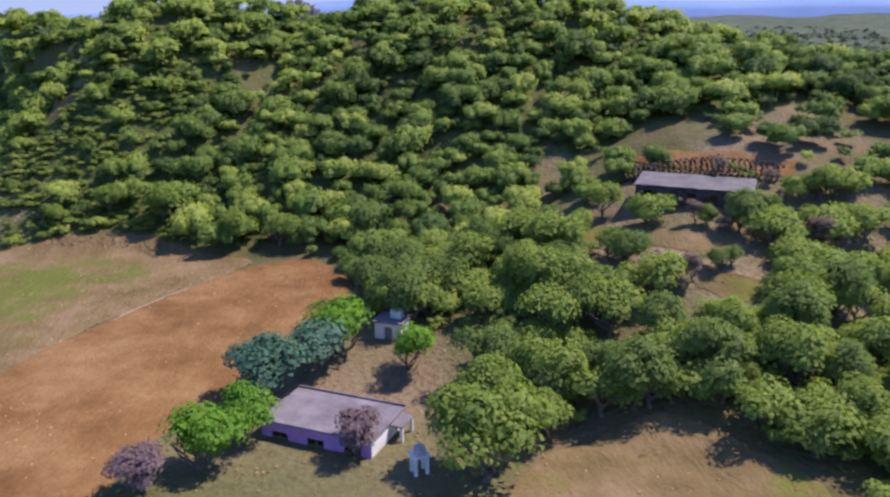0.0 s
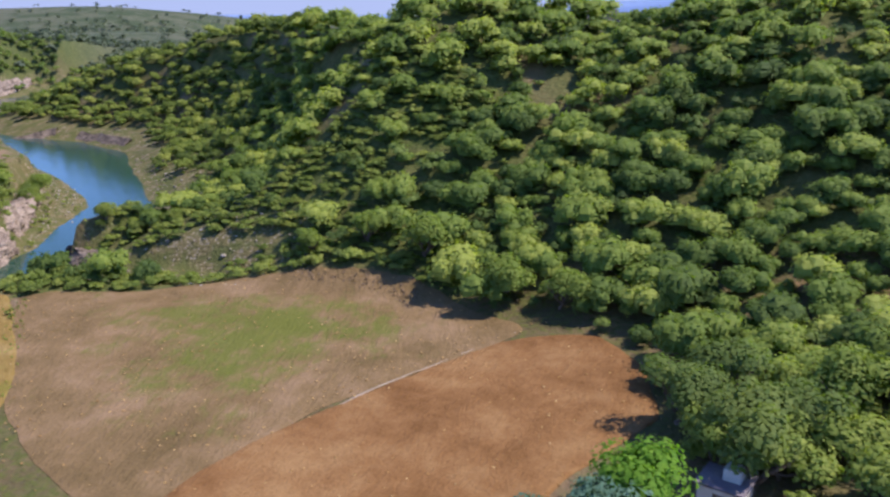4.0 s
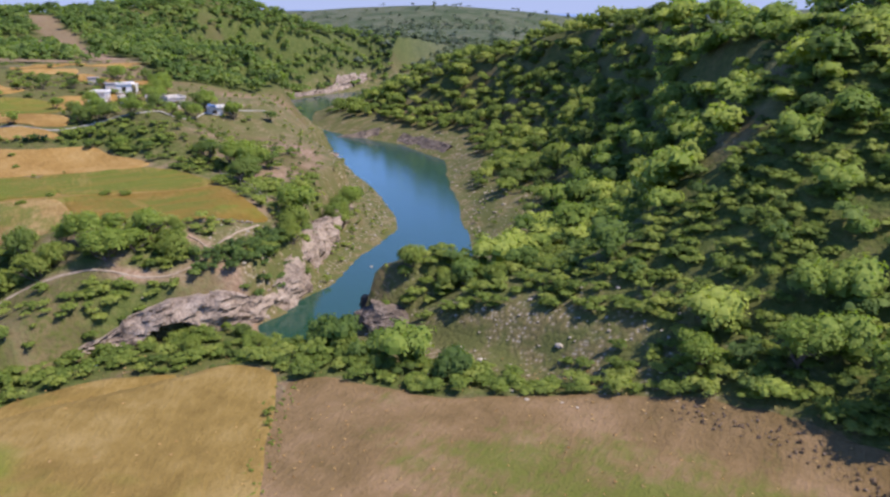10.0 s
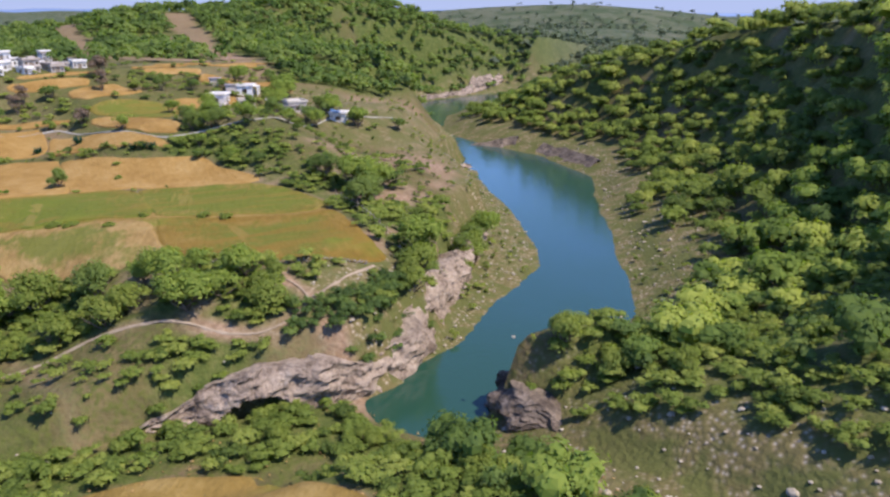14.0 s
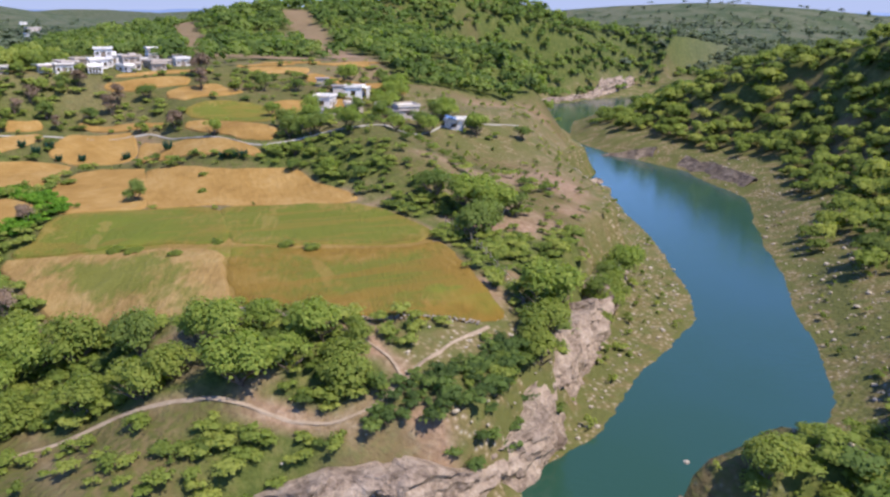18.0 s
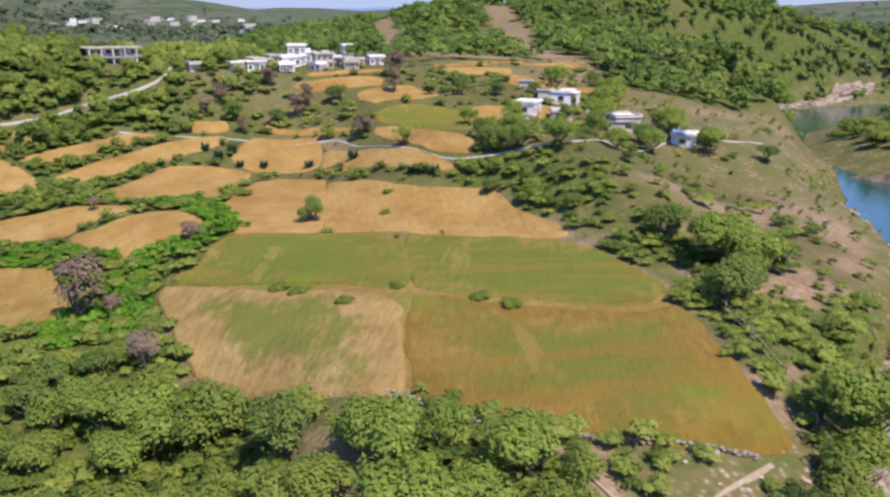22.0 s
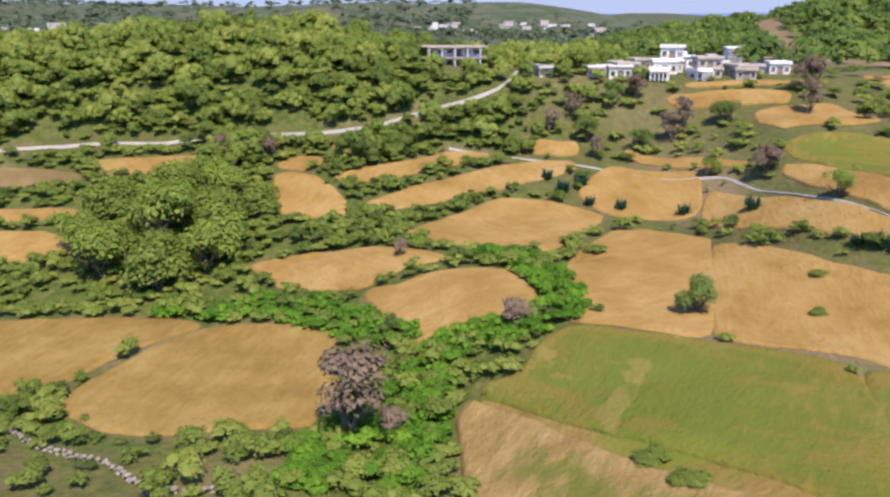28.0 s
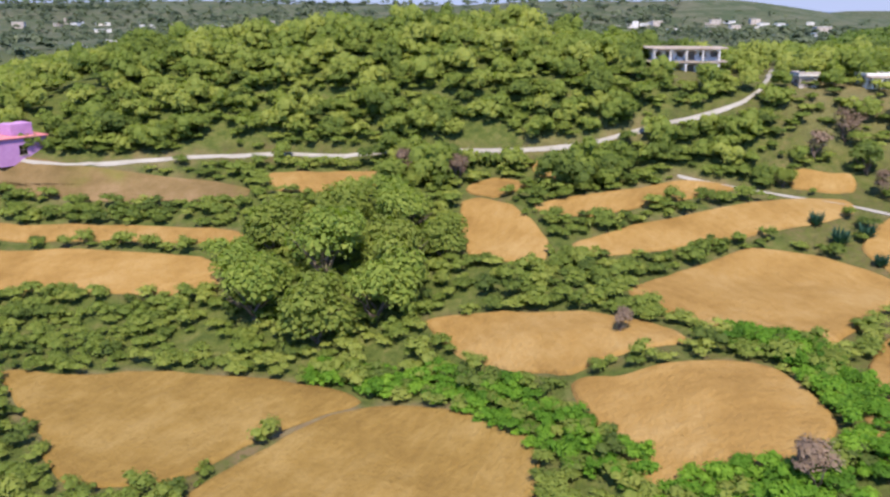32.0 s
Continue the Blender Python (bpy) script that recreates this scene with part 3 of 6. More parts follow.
ROADS = {
    "valley_road": [(-189, 14, 0.22), (-191.1, 24.8, 0.22), (-194.2, 31.3, 0.22), (-196.8, 36.5, 0.22), (-199.6, 43.8, 0.22), (-201.9, 55.7, 0.22), (-202.5, 63.5, 0.22), (-203.2, 70.4, 0.22), (-204.2, 76.6, 0.22), (-205.5, 79.6, 0.22), (-207.6, 85.8, 0.22), (-210.3, 91.4, 0.22), (-212.9, 92.8, 0.22), (-218, 93.6, 0.3), (-227, 94.5, 0.35), (-238, 96, 0.4)],
    "lane": [(-200.9, 85, 0.1), (-197, 98, 0.1), (-189.4, 113.9, 0.1), (-177, 117.8, 0.1), (-166.3, 121.7, 0.1), (-163.3, 128.8, 0.1), (-157.8, 135.5, 0.1), (-169.1, 156, 0.13), (-166.1, 168.6, 0.13)],
    "foot_path": [(-119, 78, 0.2), (-117.4, 84.0, 0.2), (-114.6, 90.4, 0.2), (-110.0, 94.8, 0.18), (-106.7, 97.8, 0.18), (-102.7, 101.3, 0.18), (-102.0, 104.4, 0.18), (-102.9, 107.3, 0.17), (-105.2, 113.0, 0.16), (-107.0, 118.0, 0.15)],
    "side_path": [(-102.9, 107.3, 0.12), (-105.0, 107.8, 0.12), (-107.3, 107.2, 0.12), (-112, 105.6, 0.1)],
}


def bare_stripes(x, y):
    """The two cleared strips down the hill behind the village."""
    n = grain(x, y, 7, 21)
    stripe = 0.0
    for ax, ay, bx, by, wd in ((-208, 162, -322, 197, 6.0), (-254, 142.5, -348, 167, 5.5), (-257, 143, -232, 157, 4.5), (-232, 157, -216, 161, 3.5)):
        sd, _, _ = along(x, y, [(ax, ay, 0), (bx, by, 0)])
        stripe = np.maximum(stripe, ease(wd, wd * 0.55, sd + 3 * (n - 0.5)))
    return stripe


def cover(x, y):
    """What grows: bare soil, lush green, pebbles (0 to 1 each)."""
    d, w, side = along(x, y, RIVER)
    d = d - w
    n = grain(x, y, 7, 21)
    lush = np.where(side > 0, np.where((x > -150) & (y > 84), 0.3, 0.55), 0.75) * ease(0.25, 0.6, n + 0.2)
    lush = np.where((x > -95) & (y < 112) & (side < 0), 0.45 * ease(0.4, 0.8, n), lush)
    bank = ease(26, 14, d) * (y > 106)
    peb = np.where(side > 0, ease(13, 9, d + 4 * (n - 0.5)) * (y > 108), ease(20, 12, d + 6 * (n - 0.5)) * (y > 124))
    peb = peb + 1.2 * hump(x, y, -63, 114, 18, 8)
    peb = np.maximum(peb, 0.8 * ease(0.3, 0.7, hump(x, y, -166, 172, 34, 22, 30) + 0.4 * (n - 0.5)) * (side > 0))
    lush = lush * (1 - 0.85 * np.minimum(1, 1.5 * hump(x, y, -162, 168, 36, 24, 30)))
    lush = lush * (1 - bank)
    soil = 0.9 * hump(x, y, -104, 118, 8, 14, -20) * n * 1.6 + 0.7 * hump(x, y, -168, 178, 26, 14, 30)
    soil = soil + ease(0.62, 0.8, grain(x, y, 11, 5)) * 0.5 + 0.8 * np.minimum(1, 1.4 * hump(x, y, -236, 166, 24, 26)) * ease(0.25, 0.55, n) + 0.6 * np.minimum(1, 1.4 * hump(x, y, -2, 60, 15, 13)) + 1.3 * hump(x, y, -211, 80, 4, 3) + 0.7 * np.minimum(1, 1.5 * hump(x, y, 38, 84, 24, 20)) * ease(0.3, 0.6, n) + 0.9 * hump(x, y, -72, 110, 3.5, 2.5) + 0.75 * ease(0.3, 0.6, grain(x, y, 4.5, 23)) * ((side > 0) & (x > -150) & (y > 86) & (y < 200)) + 0.8 * np.minimum(1, 1.5 * hump(x, y, -104.5, 111, 4.5, 9))
    lush = np.maximum(lush, 0.95 * ease(0.25, 0.6, scrub(x, y) + near_scrub(x, y)))
    far = ease(330, 520, np.hypot(x + 60, y - 80))
    lush = lush * (1 - far) + far * (0.45 + 0.5 * grain(x, y, 60, 8))
    stripe = bare_stripes(x, y)
    soil = np.maximum(soil, stripe * 0.5)
    lush = lush * (1 - stripe)
    lush = np.maximum(lush, 0.95 * far_woods(x, y))
    lush = lush * (1 - 0.75 * on_field(x, y, 0.2))
    return np.clip(np.stack([soil, lush, peb, far], -1), 0, 1)


def build_ground():
    def axis(a, b, step, far):
        core = np.arange(a, b + 0.01, step)
        out = np.concatenate([np.full(48, 3.9), 3.9 * 1.11 ** np.arange(1, 80)])
        out = np.cumsum(out)
        out = out[out < far]
        return np.concatenate([a - out[::-1], core, b + out])
    xs, ys = axis(-250, 70, 1.35, 4600), axis(20, 240, 1.35, 4600)
    gx, gy = np.meshgrid(xs, ys)
    gz = height(gx, gy)
    v = np.stack([gx, gy, gz], -1).reshape(-1, 3)
    nx, ny = len(xs), len(ys)
    i = (np.arange(ny - 1)[:, None] * nx + np.arange(nx - 1)[None]).ravel()
    me = mesh_from("ground", v, np.stack([i, i + 1, i + nx + 1, i + nx], 1), M_GROUND, True)
    c = cover(gx.ravel(), gy.ravel())
    a = me.color_attributes.new("cover", "FLOAT_COLOR", "POINT")
    a.data.foreach_set("color", c.astype(np.float32).ravel())
    tagged(new("ground", me), "dry grass, bare earth and pebbles of a hilly river valley", "ground", kind="structure")


def ribbon(name, line, material, lift, spread=1.0, flat=None, step=2.0):
    """A strip of ground along a bent line of (x, y, half width)."""
    p = np.array(line, float)
    s = np.concatenate([[0], np.cumsum(np.hypot(*np.diff(p[:, :2], axis=0).T))])
    q = np.arange(0, s[-1], step)
    c = np.stack([np.interp(q, s, p[:, k]) for k in range(3)], 1)
    for _ in range(3):
        c[1:-1, :2] = (c[:-2, :2] + 2 * c[1:-1, :2] + c[2:, :2]) / 4
    t = np.gradient(c[:, :2], axis=0)
    t /= np.hypot(*t.T)[:, None]
    nrm = np.stack([-t[:, 1], t[:, 0]], 1)
    cross = np.array([-1, -0.5, 0, 0.5, 1])
    g = c[:, None, :2] + nrm[:, None] * (cross[None, :, None] * (c[:, 2] * spread)[:, None, None])
    if flat is None:
        g[:, [0, -1]] += (np.stack([grain(g[:, 0, 0], g[:, 0, 1], 1.5, k) for k in (1, 2)], 1)[:, None] - 0.5) * 0.4
        z = height(g[..., 0], g[..., 1]) + lift - np.abs(cross)[None] ** 4 * lift * 0.8
    else:
        z = np.full(g.shape[:2], flat)
    v = np.concatenate([g, z[..., None]], -1).reshape(-1, 3)
    n = len(c)
    i = (np.arange(n - 1)[:, None] * 5 + np.arange(4)[None]).ravel()
    return mesh_from(name, v, np.stack([i, i + 1, i + 6, i + 5], 1), material, True)


tagged(new("water", ribbon("water", RIVER[3:], M_WATER, 0, 1.6, WATER)), "calm blue-green river water between pebble banks", "water", kind="structure")
for key, lift in (("valley_road", 0.22), ("lane", 0.2)):
    tagged(new("road", ribbon("road", ROADS[key], M_ROAD, lift, 1.0, None, 1.2)), "pale concrete village road", "road", kind="structure")
tagged(new("path", ribbon("path", [(-19.5, 99.6, 0.16), (-24, 92.5, 0.2), (-29.5, 83, 0.16), (-35.5, 66, 0.2), (-39, 54, 0.2)], M_PATH, 0.09, 0.8, None, 0.7)), "pale furrow between the fallow and the red-brown field", "path", kind="structure")
for key in ("foot_path", "side_path"):
    tagged(new("path", ribbon("path", ROADS[key], M_PATH, 0.1, 0.8, None, 0.8)), "trodden earth footpath on the river bank", "path", kind="structure")


def field(key, material, label, tall=0.16):
    """A plot of standing crop: domed edges, uneven top."""
    o = rounded(FIELDS[key], 11)
    m = o.mean(0)
    o = o + (np.stack([grain(o[:, 0], o[:, 1], 2.0, 31), grain(o[:, 0], o[:, 1], 2.0, 32)], 1) - 0.5) * 0.5
    rings = np.concatenate([[1.0, 0.985, 0.96], np.linspace(0.93, 0.0, 17)[:-1], [0.002]])
    g = m + (o - m)[None] * rings[:, None, None]
    top = tall * np.where(rings > 0.999, -0.15, np.where(rings > 0.97, 0.6, 1.0))[:, None]
    z = height(g[..., 0], g[..., 1]) + top + (grain(g[..., 0], g[..., 1], 1.6, 9) - 0.5) * 0.16 * (rings < 0.98)[:, None] + 0.05
    k, n = len(rings), len(o)
    v = np.concatenate([g, z[..., None]], -1).reshape(-1, 3)
    a = (np.arange(k - 1)[:, None] * n + np.arange(n)[None]).ravel()
    b = (np.arange(k - 1)[:, None] * n + (np.arange(n)[None] + 1) % n).ravel()
    me = mesh_from("crop_field", v, np.stack([a, b, b + n, a + n], 1), material, True)
    rim = me.attributes.new("rim", "FLOAT", "POINT")
    rim.data.foreach_set("value", np.repeat(rings, n).astype(np.float32))
    tagged(new("crop_field", me), label, "field", kind="structure")


for key in FIELDS:
    if key.startswith(("wheat", "strip")):  # every ripe plot
        field(key, M_TAN_D if key in ("wheat_h", "wheat_i") else (M_TAN, M_TAN_B, M_TAN_C)[len(FIELDS[key]) * 7 % 3 if key < "wheat_i" else ord(key[-1]) % 3], "ripe golden wheat field bordered by green hedges")
field("headland", M_CORN, "trodden straw and grass between the plots", 0.08)
field("ripening", M_TAN_GREEN, "wheat field turning from green to gold above the cliff")
field("mown", M_MOWN, "pale lodged wheat around a green patch", 0.34)
field("green_a", M_GREEN, "green crop field with pale mown edges", 0.28)
field("green_c", M_GREEN, "green crop strip below the village", 0.1)
field("green_b", M_GREEN, "green crop field with pale mown edges", 0.22)
field("meadow_far", M_FALLOW, "dull green meadow beside the road", 0.1)
field("fallow", M_GRAZED, "grazed fallow field, tan with green patches", 0.06)
field("rough_corn", M_CORN, "dry golden corn field on the river terrace", 0.15)
field("stubble", M_RED, "red-brown field of dry standing stalks", 0.12)
field("yard_meadow", M_FALLOW, "dry meadow with bare pale earth", 0.08)
field("terrace_a", M_FALLOW, "narrow grassy terrace below the stone wall", 0.06)
field("terrace_b", M_FALLOW, "bare pinkish earth terrace", 0.05)
field("terrace_c", M_RED, "orange-brown terrace on the hill", 0.1)
field("terrace_e", M_FALLOW, "small bare clearing among the trees", 0.05)
field("terrace_d", M_FALLOW, "narrow green terrace", 0.06)

# ---------------------------------------------------------------- trees and bushes
RNG = np.random.default_rng(7)


def lobe_core(rng, cen, radii, around, rings):
    """The dense inside of one lobe: a lumpy dome of quads, and how each one faces."""
    th = np.radians(np.array([0, 42, 78, 112])[:rings + 1] if rings < 4 else np.linspace(0, 118, rings + 1))
    ph = np.arange(around + 1) * 2 * np.pi / around + rng.uniform(0, 6)
    d = np.stack([np.sin(th)[:, None] * np.cos(ph), np.sin(th)[:, None] * np.sin(ph), np.cos(th)[:, None] + 0 * ph], -1)
    lump = rng.uniform(0.55, 0.85, (len(th), around + 1))
    lump[:, -1], lump[0] = lump[:, 0], 0.8
    p = cen + d * lump[..., None] * radii
    a, b, c, e = (k.reshape(-1, 3) for k in (p[:-1, :-1], p[1:, :-1], p[1:, 1:], p[:-1, 1:]))
    q = np.concatenate([np.stack([a, b, c], 1), np.stack([a, c, e], 1)[around:]])
    f = (d[:-1, :-1] + d[1:, 1:]).reshape(-1, 3) + [0, 0, 0.5]
    f = np.concatenate([f, f[around:]])
    return q, f / np.linalg.norm(f, axis=1)[:, None]


def crown_quads(rng, w, h, base, n, leaf, lobes=7, flat=0.5, low=-0.35, core=(7, 3)):
    """Leaf sprays on the shells of several lobes: n sprays of 3 points, and how each one faces. w: width, h: height of the crown, base: its foot."""
    out, facing = [], []
    shares = rng.dirichlet(np.full(lobes, 4.0))
    for k in range(lobes):
        a = rng.uniform(0, 2 * np.pi)
        r = 0 if k == 0 else rng.uniform(0.35, 0.75) * w / 2
        rad = w / 2 * rng.uniform(0.42, 0.62)
        cz = base + h * (0.55 + rng.uniform(-0.2, 0.2) + (0.12 if k == 0 else 0))
        cen = np.array([np.cos(a) * r, np.sin(a) * r, cz])
        m = max(6, int(shares[k] * n))
        d = rng.normal(size=(m, 3))
        d[:, 2] = np.where(d[:, 2] < low, -d[:, 2] * 0.6, d[:, 2])
        d /= np.linalg.norm(d, axis=1)[:, None]
        shell = rng.uniform(0.78 if core else 0.5, 1.08, m)[:, None]
        p = cen + d * shell * np.array([rad, rad, min(rad, h * flat)])
        nrm = d + rng.normal(size=(m, 3)) * 0.32 + np.array([0, 0, 0.45])
        nrm /= np.linalg.norm(nrm, axis=1)[:, None]
        u = np.cross(nrm, rng.normal(size=(m, 3)))
        u /= np.linalg.norm(u, axis=1)[:, None]
        v = np.cross(nrm, u)
        s = (leaf * rng.uniform(0.6, 1.35, m))[:, None]
        s2 = s * rng.uniform(0.45, 0.9, m)[:, None]
        q = np.stack([p - u * s, p + u * s * 0.6 - v * s2, p + u * s * 0.6 + v * s2], 1)  # turns right-handed about nrm
        out.append(q)
        if core:
            cq, cf = lobe_core(rng, cen, np.array([rad, rad, min(rad, h * flat)]) * 0.97, *core)
            out.append(cq)
        f = d + (p - [0, 0, base]) / np.array([w, w, h * 1.6]) + rng.normal(size=(m, 3)) * 0.16 + np.array([0, 0, 0.7])
        facing.append(f / np.linalg.norm(f, axis=1)[:, None])
        if core:
            facing.append(cf)
    return np.concatenate(out), np.concatenate(facing)


def quads_mesh(name, q, material, tone=None, facing=None):
    n = len(q)
    me = mesh_from(name, q.reshape(-1, 3), np.arange(n * 3).reshape(n, 3), material, facing is not None)
    if facing is not None:
        c = me.attributes.new("custom_normal", "FLOAT_VECTOR", "POINT")
        c.data.foreach_set("vector", np.repeat(facing, 3, 0).astype(np.float32).ravel())
    a = me.attributes.new("tone", "FLOAT", "POINT")
    t = np.full(n, 0.5) if tone is None else tone
    a.data.foreach_set("value", np.repeat(t, 3).astype(np.float32))
    return me


def limb(bm, a, b, r0, r1, sides=6, sag=0.0):
    """A tapered, slightly bent limb from a to b."""
    a, b = Vector(a), Vector(b)
    axis = (b - a).normalized()
    u = axis.orthogonal().normalized()
    v = axis.cross(u)
    rings = []
    for k in range(4):
        f = k / 3
        c = a.lerp(b, f) + (u * math.sin(f * math.pi) + v * 0.4 * math.sin(f * 2 * math.pi)) * sag
        r = r0 + (r1 - r0) * f
        rings.append([bm.verts.new(c + (u * math.cos(t) + v * math.sin(t)) * r) for t in [2 * math.pi * i / sides for i in range(sides)]])
    for lo, hi in zip(rings, rings[1:]):
        for i in range(sides):
            bm.faces.new((lo[i], lo[(i + 1) % sides], hi[(i + 1) % sides], hi[i]))
    bm.faces.new(rings[-1])


def trunk_mesh(rng, w, h, base):
    bm = bmesh.new()
    r = 0.035 * (w + h) * 0.5 + 0.05
    fork = Vector((rng.uniform(-0.1, 0.1) * w, rng.uniform(-0.1, 0.1) * w, base * 0.75 + 0.2))
    limb(bm, (0, 0, -0.5), fork, r * 1.25, r * 0.8, 7, 0.06 * h)
    for k in range(5):
        a = k * 1.257 + rng.uniform(-0.4, 0.4)
        e = Vector((math.cos(a) * w * 0.3, math.sin(a) * w * 0.3, base + h * rng.uniform(0.3, 0.6)))
        limb(bm, fork, e, r * 0.6, r * 0.14, 5, 0.05 * w)
        for j in (-1, 1):
            limb(bm, fork.lerp(e, 0.55), e + Vector((math.cos(a + j) * w * 0.14, math.sin(a + j) * w * 0.14, h * 0.12)), r * 0.28, r * 0.07, 4)
    me = bpy.data.meshes.new("trunk")
    bm.to_mesh(me)
    bm.free()
    me.materials.append(M_BARK)
    return me


KINDS = {  # crown width, crown height, foot of the crown, sprays, spray size, lobes, flatness, leaves
    "acacia": (5.2, 2.8, 0.5, 2100, 0.20, 9, 0.42, M_LEAF),
    "broad": (5.2, 4.3, 0.6, 3600, 0.18, 10, 0.5, M_LEAF),
    "dark": (4.6, 4.4, 0.4, 3200, 0.17, 9, 0.5, M_LEAF_DARK),
    "blue": (5.4, 4.6, 0.2, 4200, 0.18, 9, 0.5, M_LEAF_BLUE),
    "bright": (4.8, 3.8, 0.2, 3200, 0.18, 8, 0.5, M_BUSH),
    "vivid": (4.8, 3.8, 0.2, 3200, 0.18, 8, 0.5, M_VINE),
    "dead": (4.0, 5.2, 0.7, 2200, 0.17, 9, 0.5, M_DEAD),
    "violet": (4.0, 4.2, 0.3, 2600, 0.16, 9, 0.5, M_VIOLET),
    "grey": (2.8, 2.6, 0.5, 700, 0.14, 6, 0.5, M_DEAD),
}
MADE = {}


def variants(kind, count=3):
    if kind not in MADE:
        w, h, base, n, leaf, lobes, flat, mat = KINDS[kind]
        MADE[kind] = []
        for k in range(count):
            rng = np.random.default_rng(100 + k * 7 + len(MADE))
            q, facing = crown_quads(rng, w, h, base, n, leaf, lobes, flat, core=None)
            tone = np.clip(rng.normal(0.66, 0.12) + rng.normal(0, 0.1, len(q)), 0, 1)
            MADE[kind].append((trunk_mesh(rng, w, h, base), quads_mesh("crown", q, mat, tone, facing)))
    return MADE[kind]


def tree(kind, x, y, size=1.0, label="", name="tree", group="", tall=1.0, sink=0.1):
    sink, tall = (0.45 * size, 0.6) if name == "bush" else (sink, tall)
    pick = int(lattice(np.array(round(x * 3)), np.array(round(y * 3)), 3) * 3) % 3
    trunk, crown = variants(kind)[pick]
    ob = new(name)
    ob.matrix_world = Matrix.Translation((x, y, float(height(x, y)) - sink)) @ Matrix.Rotation(x * 1.7 + y, 4, "Z") @ Matrix.Diagonal((size, size, size * tall, 1))
    tagged(ob, label, name.replace("_", " "), group)
    hang("trunk", trunk, ob)
    hang("crown", crown, ob)
    return ob


def thicket(name, xy, sizes, tones, protos, material, label, category, heights=None):
    """One mass of greenery: prototypes of leaf sprays set on the ground, turned and scaled."""
    out, tn, fc = [], [], []
    z = height(xy[:, 0], xy[:, 1])
    turn = RNG.uniform(0, 2 * np.pi, len(xy))
    pick = RNG.integers(0, len(protos), len(xy))
    tall = RNG.uniform(0.8, 1.25, len(xy)) if heights is None else heights
    for k, (q, f) in enumerate(protos):
        m = np.where(pick == k)[0]
        if not len(m):
            continue
        c, s = np.cos(turn[m])[:, None, None], np.sin(turn[m])[:, None, None]
        sc = sizes[m][:, None, None]
        X = (q[None, ..., 0] * c - q[None, ..., 1] * s) * sc + xy[m, 0][:, None, None]
        Y = (q[None, ..., 0] * s + q[None, ..., 1] * c) * sc + xy[m, 1][:, None, None]
        Z = q[None, ..., 2] * sc * tall[m][:, None, None] + z[m][:, None, None]
        out.append(np.stack([X, Y, Z], -1).reshape(-1, 3, 3))
        c2, s2 = c[:, :, 0], s[:, :, 0]
        fc.append(np.stack([f[None, :, 0] * c2 - f[None, :, 1] * s2, f[None, :, 0] * s2 + f[None, :, 1] * c2, np.broadcast_to(f[None, :, 2], (len(m), len(f)))], -1).reshape(-1, 3))
        tn.append(np.repeat(tones[m], len(q)))
    q = np.concatenate(out)
    me = quads_mesh(name, q, material, np.clip(np.concatenate(tn), 0, 1), np.concatenate(fc))
    return tagged(new(name, me), label, category, kind="stuff")


def scatter(x0, x1, y0, y1, gap, keep, seed):
    """Jittered places in a rectangle, kept with the probability that keep gives."""
    rng = np.random.default_rng(seed)
    gx, gy = np.meshgrid(np.arange(x0, x1, gap), np.arange(y0, y1, gap))
    x = gx.ravel() + rng.uniform(-0.5, 0.5, gx.size) * gap
    y = gy.ravel() + rng.uniform(-0.5, 0.5, gx.size) * gap
    ok = rng.random(x.size) < keep(x, y)
    return np.stack([x[ok], y[ok]], 1)


def clear(x, y, grow=0.8):
    """1 where nothing else stands: off fields, water, roads, yards."""
    d, w, side = along(x, y, RIVER)
    free = ~on_field(x, y, grow) & (d - w > 0.5)
    for line in ROADS.values():
        rd, rw, _ = along(x, y, line)
        free &= rd > rw + 0.8
    free &= np.hypot(x + 219, y - 85.5) > 7.0
    free &= ~((np.abs(x + 222) < 6) & (np.abs(y - 114) < 6))
    free &= ~((x > -13) & (x < 6.5) & (y > 48) & (y < 74))
    free &= along(x, y, [(28, 92, 0), (40, 86.5, 0)])[0] > 4.5
    return free.astype(float)


EDGE_X, EDGE_Y = [-95, -76, -54, -33, -25, -12, -6, -3, 6, 7.5, 60, 140], [101, 100, 110.5, 112, 106, 103, 94, 76, 69, 40, 34, 30]


def woods(x, y):
    """How thickly the near bank is wooded."""
    d, w, side = along(x, y, RIVER)
    d = d - w
    n = grain(x, y, 14, 42)
    hill = ease(-2, 3, y - np.interp(x, EDGE_X, EDGE_Y) + 4 * (grain(x, y, 7, 41) - 0.5)) * np.where(y > 128, ease(7, 12, d + 8 * (n - 0.5)), ease(3, 5, d))
    hill = hill * (1 - np.minimum(1, 1.6 * hump(x, y, -64, 114, 19, 8))) * (1 - 0.8 * np.minimum(1, 1.4 * hump(x, y, -62, 130, 28, 15)))
    hill = hill * np.where((x > 19) & (x < 66) & (y > 66) & (y < 113), 0.28, 1)
    hill = hill * (1 - 0.55 * ease(0.76, 0.84, grain(x, y, 11, 44)) * (x > -60))
    return np.where(side < 0, hill, 0) * clear(x, y)


